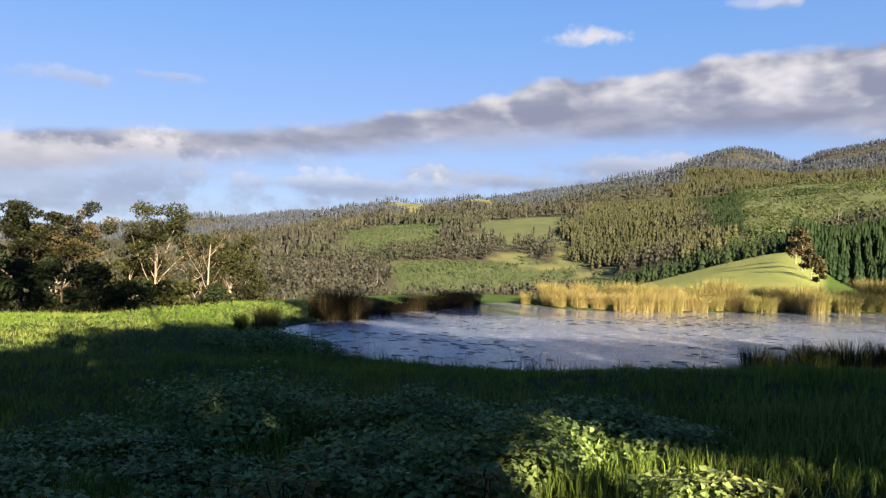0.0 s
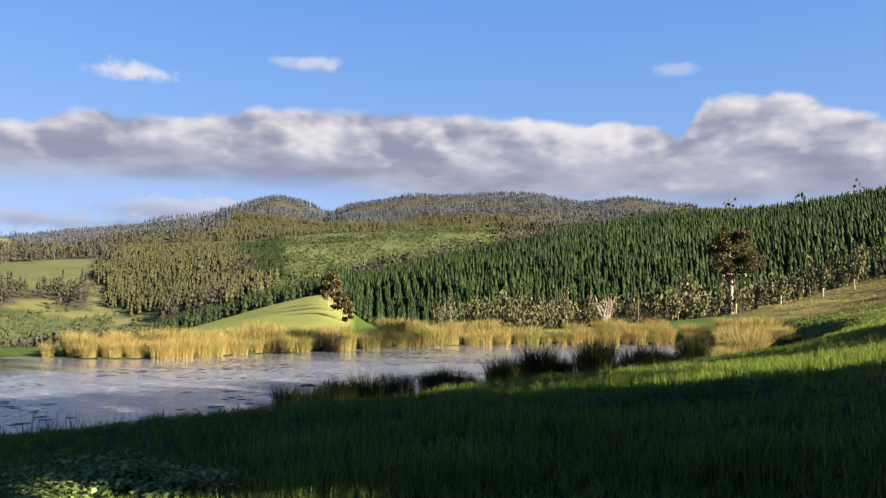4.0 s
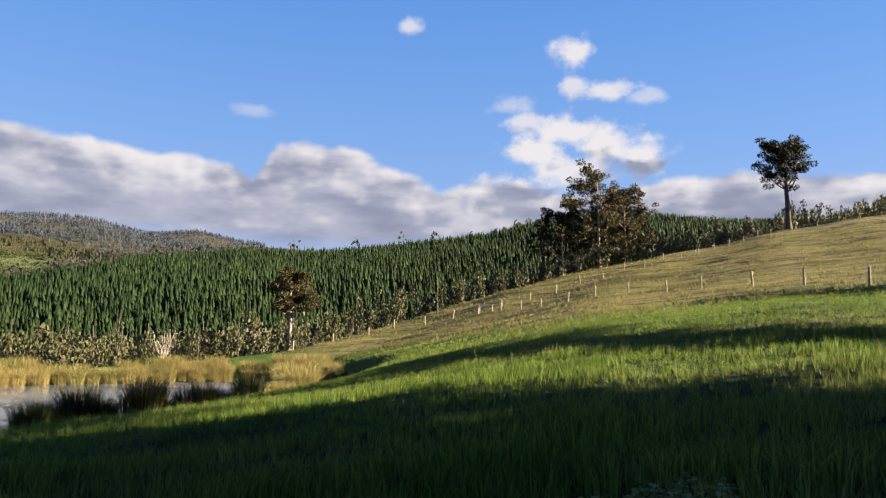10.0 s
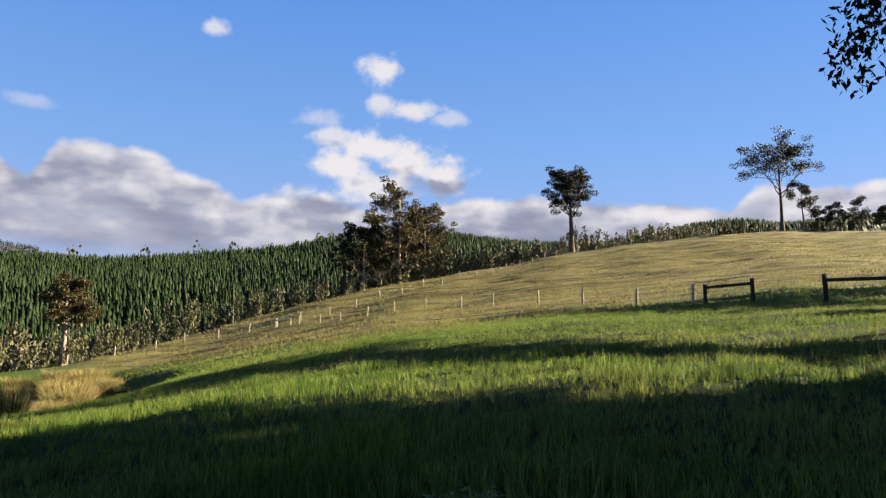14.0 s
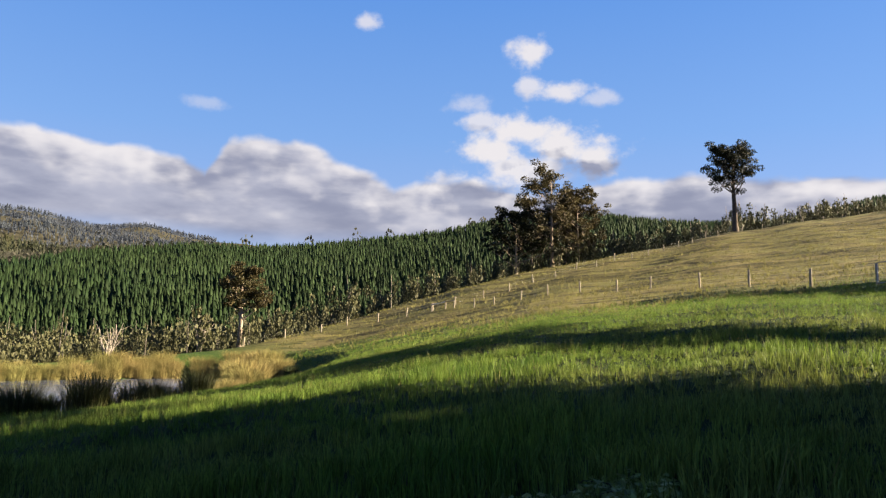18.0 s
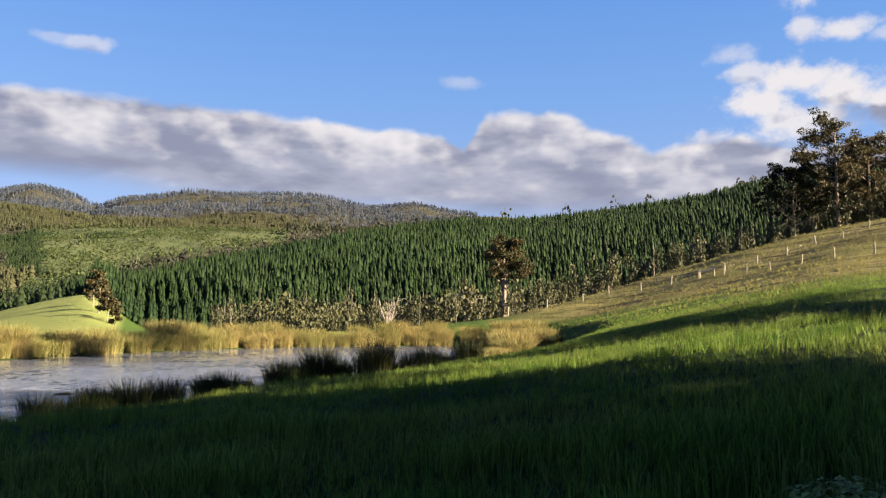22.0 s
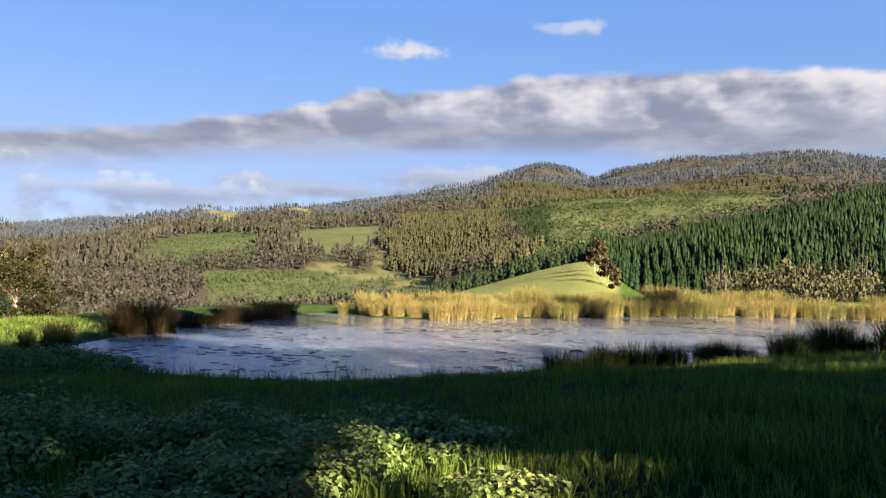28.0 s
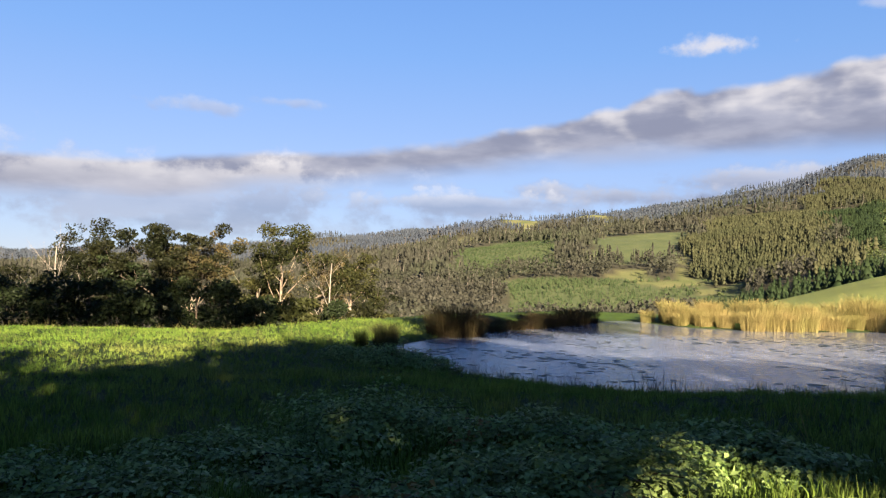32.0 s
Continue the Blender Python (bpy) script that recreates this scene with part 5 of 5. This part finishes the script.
for az, r, w, t in ((-22.2, 1230, 26, 20), (-21.6, 1190, 18, -15), (-22.9, 1160, 14, 50), (5.6, 2020, 24, 0)):
    house(az, r, w, 10, 5, t, "white house among far gum trees")


# ---- sedges, rushes ----
def blades(n, h, spread, lean, width, rng, base=0.3, lean2=False):
    a = rng.uniform(0, 6.283, n)
    r0 = base * np.sqrt(rng.random(n))
    hh = h * rng.uniform(0.65, 1.08, n)
    out = lean * rng.uniform(0.1, 1.0, n) * hh
    px, py = r0 * np.cos(a), r0 * np.sin(a)
    dx, dy = np.cos(a + rng.normal(0, 0.5, n)), np.sin(a + rng.normal(0, 0.5, n))
    w = width * rng.uniform(0.7, 1.3, n)
    t = rng.uniform(0, 6.283, n)
    wx, wy = np.cos(t) * w, np.sin(t) * w
    z0 = np.full(n, -0.1)
    mid = np.stack([px + dx * out * 0.35 * spread, py + dy * out * 0.35 * spread, hh * 0.62], -1)
    tip = np.stack([px + dx * out * spread, py + dy * out * spread, hh * (1 - 0.25 * out / (hh + 1e-6))], -1)
    b0 = np.stack([px - wx, py - wy, z0], -1)
    b1 = np.stack([px + wx, py + wy, z0], -1)
    wv = np.stack([wx, wy, np.zeros(n)], -1) * 0.8
    v = np.stack([b0, b1, mid - wv, mid + wv, tip], 1).reshape(-1, 3)
    f = np.array([(0, 1, 3), (2, 3, 4)]) if lean2 else np.array([(0, 1, 3), (0, 3, 2), (2, 3, 4)])
    return v, (f[None] + (np.arange(n) * 5)[:, None, None]).reshape(-1, 3)


SEDGE = [mesh_np("sedge", *blades(820, 1.9, 1.0, 0.5, 0.014, np.random.default_rng(300 + i), 0.95, True), M["rush"]) for i in range(5)]
RUSH = [mesh_np("rush", *blades(360, 1.6, 1.0, 0.42, 0.012, np.random.default_rng(320 + i), 0.55), M["darkrush"]) for i in range(4)]
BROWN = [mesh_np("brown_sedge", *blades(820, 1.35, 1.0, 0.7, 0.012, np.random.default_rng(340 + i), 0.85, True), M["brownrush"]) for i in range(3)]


def clump(meshes, name, label, x, y, s, rng, group, lift=0.0):
    ob = tagged(new(name, meshes[rng.integers(len(meshes))]), label, "sedge", group)
    k = s * rng.uniform(0.85, 1.15)
    ob.matrix_basis = pose(x, y, max(on(x, y), WATER - 0.05) + lift, 0, 0, rng.uniform(0, 360)) @ Matrix.Diagonal((k, k, k * rng.uniform(0.9, 1.1), 1))
    return ob


rng = np.random.default_rng(55)
lens = np.concatenate([[0], np.cumsum(np.linalg.norm(np.diff(BANK, axis=0), axis=1))])


def along(s):
    return np.array([np.interp(s, lens, BANK[:, 0]), np.interp(s, lens, BANK[:, 1])])


def bank_at(x, y):
    return lens[np.argmin(np.hypot(BANK[:, 0] - x, BANK[:, 1] - y))]


s0, s1 = bank_at(62, 42), bank_at(5.6, 56)
s = s0 + 1.5
while s < s1:
    p, q = along(s), along(s + 0.5)
    n = np.array([q[1] - p[1], p[0] - q[0]])
    n /= np.linalg.norm(n) + 1e-9
    tall = float(np.interp(s, (bank_at(40, 63.5), bank_at(30, 60), bank_at(13, 51.5)), (1.1, 1.0, 0.74)))
    for row, (o, k) in enumerate(((0.3, 0.85), (1.6, 1.05), (3.0, 1.05))):
        if rng.random() < (0.97, 0.85, 0.6)[row]:
            c = p + n * (o + rng.normal(0, 0.3)) + rng.normal(0, 0.3, 2)
            clump(SEDGE, "sedge_tussock", "golden sedge tussock on the dam's far bank", c[0], c[1], tall * k * rng.uniform(0.8, 1.2), rng, "sedges round the dam")
    s += rng.uniform(1.3, 1.9)
for x, y, k in ((49.5, 34.7, 0.9), (51.3, 35.2, 1.15), (52.7, 36.2, 1.3), (53.6, 37.5, 1.35), (54.7, 38.8, 1.3), (50.8, 36.4, 1.1), (56.5, 40.2, 1.25), (58.2, 41.4, 1.2), (57.4, 39.2, 1.1), (60.2, 43.4, 1.2), (62.4, 44.8, 1.2), (36.6, 30.2, 0.45),
                (38.6, 30.9, 0.5), (40.6, 31.7, 0.55), (42.4, 32.5, 0.55), (44.3, 33.0, 0.6), (46.0, 33.6, 0.65), (47.6, 34.2, 0.75), (41.6, 31.4, 0.5), (45.2, 32.6, 0.55)):
    clump(SEDGE, "sedge_tussock", "golden sedge tussock at the dam's end", x, y, k, rng, "sedges round the dam")
for x, y, k in ((60.6, 37.6, 0.8), (62.0, 38.8, 0.85), (63.5, 39.6, 0.7)):
    clump(RUSH, "rush_clump", "dark green rush clump beside the dam's end", x, y, k, rng, "rushes on the near bank")
s, s1 = bank_at(14, 22.4) - 6, bank_at(34, 27.6) + 4
while s < s1:
    p = along(s)
    k = np.interp(s, (bank_at(14, 22.4), bank_at(20, 24.8), bank_at(27, 26.4)), (0.7, 0.9, 1.15))
    if rng.random() < 0.92:
        clump(RUSH, "rush_clump", "dark rush clump standing in shaded shallows", p[0] + rng.normal(0, 0.3), p[1] + rng.uniform(0.1, 0.9), k * rng.uniform(0.62, 1.12), rng, "rushes on the near bank")
    s += rng.uniform(0.45, 0.85)
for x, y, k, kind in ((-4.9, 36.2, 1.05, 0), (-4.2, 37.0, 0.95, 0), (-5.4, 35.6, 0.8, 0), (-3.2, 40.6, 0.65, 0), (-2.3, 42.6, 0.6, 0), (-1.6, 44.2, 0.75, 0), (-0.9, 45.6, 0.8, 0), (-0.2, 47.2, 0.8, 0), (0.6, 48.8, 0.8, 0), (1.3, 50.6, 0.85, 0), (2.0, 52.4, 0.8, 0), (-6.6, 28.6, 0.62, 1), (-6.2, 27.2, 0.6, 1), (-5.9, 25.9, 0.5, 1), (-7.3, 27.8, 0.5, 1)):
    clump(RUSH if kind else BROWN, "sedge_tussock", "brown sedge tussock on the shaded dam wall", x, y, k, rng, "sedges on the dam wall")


# ---- brambles and foreground weeds ----
def bramble(az, r, rx, hz, n, seed, label="low bramble mound with small toothed leaves in shade", leafm="bramble", size=0.04):
    rng = np.random.default_rng(seed)
    x, y = at(az, r)
    th = tagged(new("bramble_bush"), label, "shrub", "brambles")
    th.matrix_basis = pose(x, y, on(x, y))
    d = rng.normal(0, 1, (n, 3))
    d[:, 2] = np.abs(d[:, 2])
    d /= np.linalg.norm(d, axis=1)[:, None]
    lump = 1 + 0.22 * np.sin(d[:, 0] * 7 + seed) * np.cos(d[:, 1] * 6 - seed) + 0.12 * np.sin(d[:, 1] * 13)
    p = d * np.array([rx, rx * rng.uniform(0.7, 1.0), hz]) * (lump * rng.uniform(0.72, 1.05, n))[:, None]
    nrm = d * np.array([0.5, 0.5, 1]) + rng.normal(0, 0.5, (n, 3)) + np.array([0, 0, 0.5])
    a = np.cross(nrm, rng.normal(0, 1, (n, 3)))
    a /= np.linalg.norm(a, axis=1)[:, None]
    b = np.cross(nrm, a)
    b /= np.linalg.norm(b, axis=1)[:, None]
    nn = nrm / np.linalg.norm(nrm, axis=1)[:, None]
    s = size * rng.uniform(0.55, 1.25, (n, 1))
    fold = nn * s * 0.25
    v = np.stack([p - a * s, p - a * s * 0.2 + b * s * 0.7 + fold, p + a * s, p - a * s * 0.2 - b * s * 0.7 + fold], 1).reshape(-1, 3)
    k = np.arange(n)[:, None] * 4
    f = np.concatenate([k + np.array([[0, 1, 2]]), k + np.array([[0, 2, 3]])], 1).reshape(-1, 3)
    part("foliage", mesh_np("foliage", v, f, M[leafm]), th)
    for i in range(3):
        a0 = rng.uniform(0, 6.28)
        e = np.array([math.cos(a0) * rx, math.sin(a0) * rx * 0.8, hz * 0.3])
        v, f = tube([(0, 0, -0.05), e * 0.4 + np.array([0, 0, hz * 0.7]), e * 0.8 + np.array([0, 0, hz * 0.6]), e], [0.006, 0.005, 0.004, 0.002], 4)
        part("cane", mesh_np("cane", v, f, M["log"]), th)
    return th


for i, (az, r, rx, hz, n) in enumerate(((-13.6, 8.7, 1.25, 0.62, 6500), (-24.5, 7.6, 1.2, 0.36, 4200), (-30, 6.6, 1.0, 0.34, 3600), (-18.5, 6.6, 0.9, 0.28, 3000), (-1.0, 7.6, 1.0, 0.48, 4600), (-4.5, 6.6, 0.8, 0.36, 3200), (3.0, 6.1, 0.9, 0.42, 4200), (0.0, 5.5, 0.7, 0.34, 3000), (10.6, 7.6, 1.0, 0.4, 4200),
                                        (6.6, 6.5, 0.62, 0.46, 2600), (14.5, 7.2, 0.9, 0.32, 3400), (-9.5, 5.9, 0.7, 0.3, 2600), (86, 5.6, 0.55, 0.18, 1300), (80, 5.3, 0.45, 0.16, 1000), (-38, 7.6, 1.1, 0.34, 3600), (-27, 5.5, 0.7, 0.28, 2400), (20, 5.6, 0.5, 0.2, 1200))):
    bramble(az, r, rx, hz, n, 400 + i, size=0.034)
for i, (az, r, rx, hz, n) in enumerate(((-12.6, 22.6, 1.1, 0.6, 2600), (-10.0, 22.0, 0.9, 0.45, 1900), (-16, 24, 0.7, 0.4, 1300))):
    bramble(az, r, rx, hz, n, 430 + i, "dark bramble clump on the dam's near bank", size=0.045)
for i, (az, r, rx, hz, n) in enumerate(((-30, 5.4, 0.45, 0.35, 160), (-23, 5.3, 0.4, 0.3, 150), (-11, 5.3, 0.35, 0.45, 170), (-15, 5.2, 0.3, 0.4, 130), (-6, 7.6, 0.35, 0.5, 120), (-20, 5.0, 0.4, 0.35, 140), (3.6, 5.2, 0.3, 0.42, 110))):
    bramble(az, r, rx, hz, n, 460 + i, "yellowing broad-leaved weed among the grass", "weed", 0.04)

# ---- the dam's small things ----
logt = tagged(new("sunken_log"), "dark wet log lying in the water", "log")
lx, ly = at(23.9, 32.2)
v, f = tube([(-0.75, 0, -0.05), (-0.5, 0.02, 0.03), (0, 0.05, 0.09), (0.35, 0, 0.06), (0.75, -0.05, -0.04)], [0.03, 0.12, 0.16, 0.14, 0.04], 8)
logt.matrix_basis = pose(lx, ly, WATER, 0, 0, -25) @ Matrix.Diagonal((0.5, 0.5, 0.34, 1))
part("trunk", mesh_np("trunk", v, f, M["log"], True), logt)
part("stub", mesh_np("stub", *tube([(0.2, 0, 0.1), (0.35, 0.05, 0.26)], [0.05, 0.02], 6), M["log"], True), logt)

rng = np.random.default_rng(77)
n = 26000
wx, wy = rng.uniform(-6, 76, n), rng.uniform(20, 66, n)
dens = sway(wx, wy, 0.35, 2.0) + 0.8 * sway(wx, wy, 0.9, 5.0)
ok = (off_shore(wx, wy) < -0.5) & (dens + rng.normal(0, 0.3, n) > 0.35)
wx, wy = wx[ok], wy[ok]
ang = np.arange(7) * 2 * np.pi / 7
tv = np.stack([np.cos(ang), np.sin(ang), np.zeros(7)], -1)
tv = np.concatenate([[(0, 0, 0.002)], tv])
tf = np.array([(0, 1 + i, 1 + (i + 1) % 7) for i in range(7)])
sc = 0.04 + 0.17 * rng.random(len(wx)) ** 2.5
v, f = many(tv, tf, np.stack([wx, wy, np.full(len(wx), WATER + 0.006)], -1), np.stack([sc * rng.uniform(0.8, 1.4, len(wx)), sc, np.ones(len(wx))], -1), rng.uniform(-0.6, 0.6, len(wx)), rng)
v[:, :2] += rng.normal(0, 0.028, (len(v), 2))
tagged(new("floating_weed", mesh_np("floating_weed", v, f, M["pad"])), "dull green patches of weed floating on the dam", "water weed", kind="stuff")


# ---- grass ----
def tuft(n, h, seed, fine=True, width=0.007):
    v, f = blades(n, h, 1.0, 0.55, width, np.random.default_rng(seed), 0.09)
    if not fine:
        keep = np.array([(0, 1, 4)])
        f = (keep[None] + (np.arange(n) * 5)[:, None, None]).reshape(-1, 3)
    return v, f


def sow(name, label, a0, a1, r0, r1, per_m2, h0, h1, width, n_blades, fine, material, seed, keep=None):
    rng = np.random.default_rng(seed)
    x, y, a, r = scatter(a0, a1, r0, r1, 1 / math.sqrt(per_m2), rng)
    ok = off_shore(x, y) > 0.05
    if keep is not None:
        ok &= keep(x, y, a, r, rng)
    x, y = x[ok], y[ok]
    hs = rng.uniform(h0, h1, len(x)) * np.maximum(0.62, 1 + 0.42 * sway(x, y, 0.9, seed) + 0.42 * sway(x, y, 2.7, seed + 1.0))
    z = height(x, y)
    tpls = [tuft(n_blades, 1.0, seed + i, fine, width) for i in range(5)]
    pick = rng.integers(0, 5, len(x))
    parts = []
    for i, (tv, tf) in enumerate(tpls):
        s = pick == i
        wide = np.full(s.sum(), 1.0) * np.maximum(hs[s], 0.25)
        parts.append(many(tv, tf, np.stack([x[s], y[s], z[s]], -1), np.stack([wide, wide, hs[s]], -1), rng.uniform(0, 6.28, s.sum()), rng))
    v, f = join(parts)
    return tagged(new(name, mesh_np(name, v, f, material)), label, "grass", kind="stuff")


sow("meadow_grass", "lush green pasture grass in the foreground", -46, 122, 3.6, 10, 110, 0.13, 0.27, 0.017, 7, True, M["grass"], 500)
sow("meadow_grass", "lush green pasture grass", -46, 122, 10, 20, 54, 0.11, 0.24, 0.024, 7, False, M["grass"], 510)
sow("meadow_grass", "green pasture grass running to the dam", -46, 122, 20, 42, 32, 0.09, 0.2, 0.024, 6, False, M["grass"], 520)
sow("meadow_grass", "green pasture grass on the slope", 50, 122, 42, 100, 9, 0.12, 0.24, 0.05, 6, False, M["grass"], 530, lambda x, y, a, r, g: r + g.normal(0, 9, r.shape) < dry_from(a))
sow("seeding_grass", "pale seeding grass stems above the pasture", -46, 122, 4.5, 45, 3.0, 0.24, 0.46, 0.008, 3, False, M["dry"], 540)
sow("hill_grass", "dry golden grass on the hillside", 56, 118, 42, 170, 1.5, 0.2, 0.36, 0.08, 6, False, M["dry"], 550, lambda x, y, a, r, g: r + g.normal(0, 9, r.shape) > dry_from(a))
sow("shore_reeds", "thin dark reed stems along the near waterline", -13, 34, 18, 28, 40, 0.28, 0.6, 0.012, 3, False, M["darkrush"], 560, lambda x, y, a, r, g: (off_shore(x, y) < 0.8) & (y < 31))
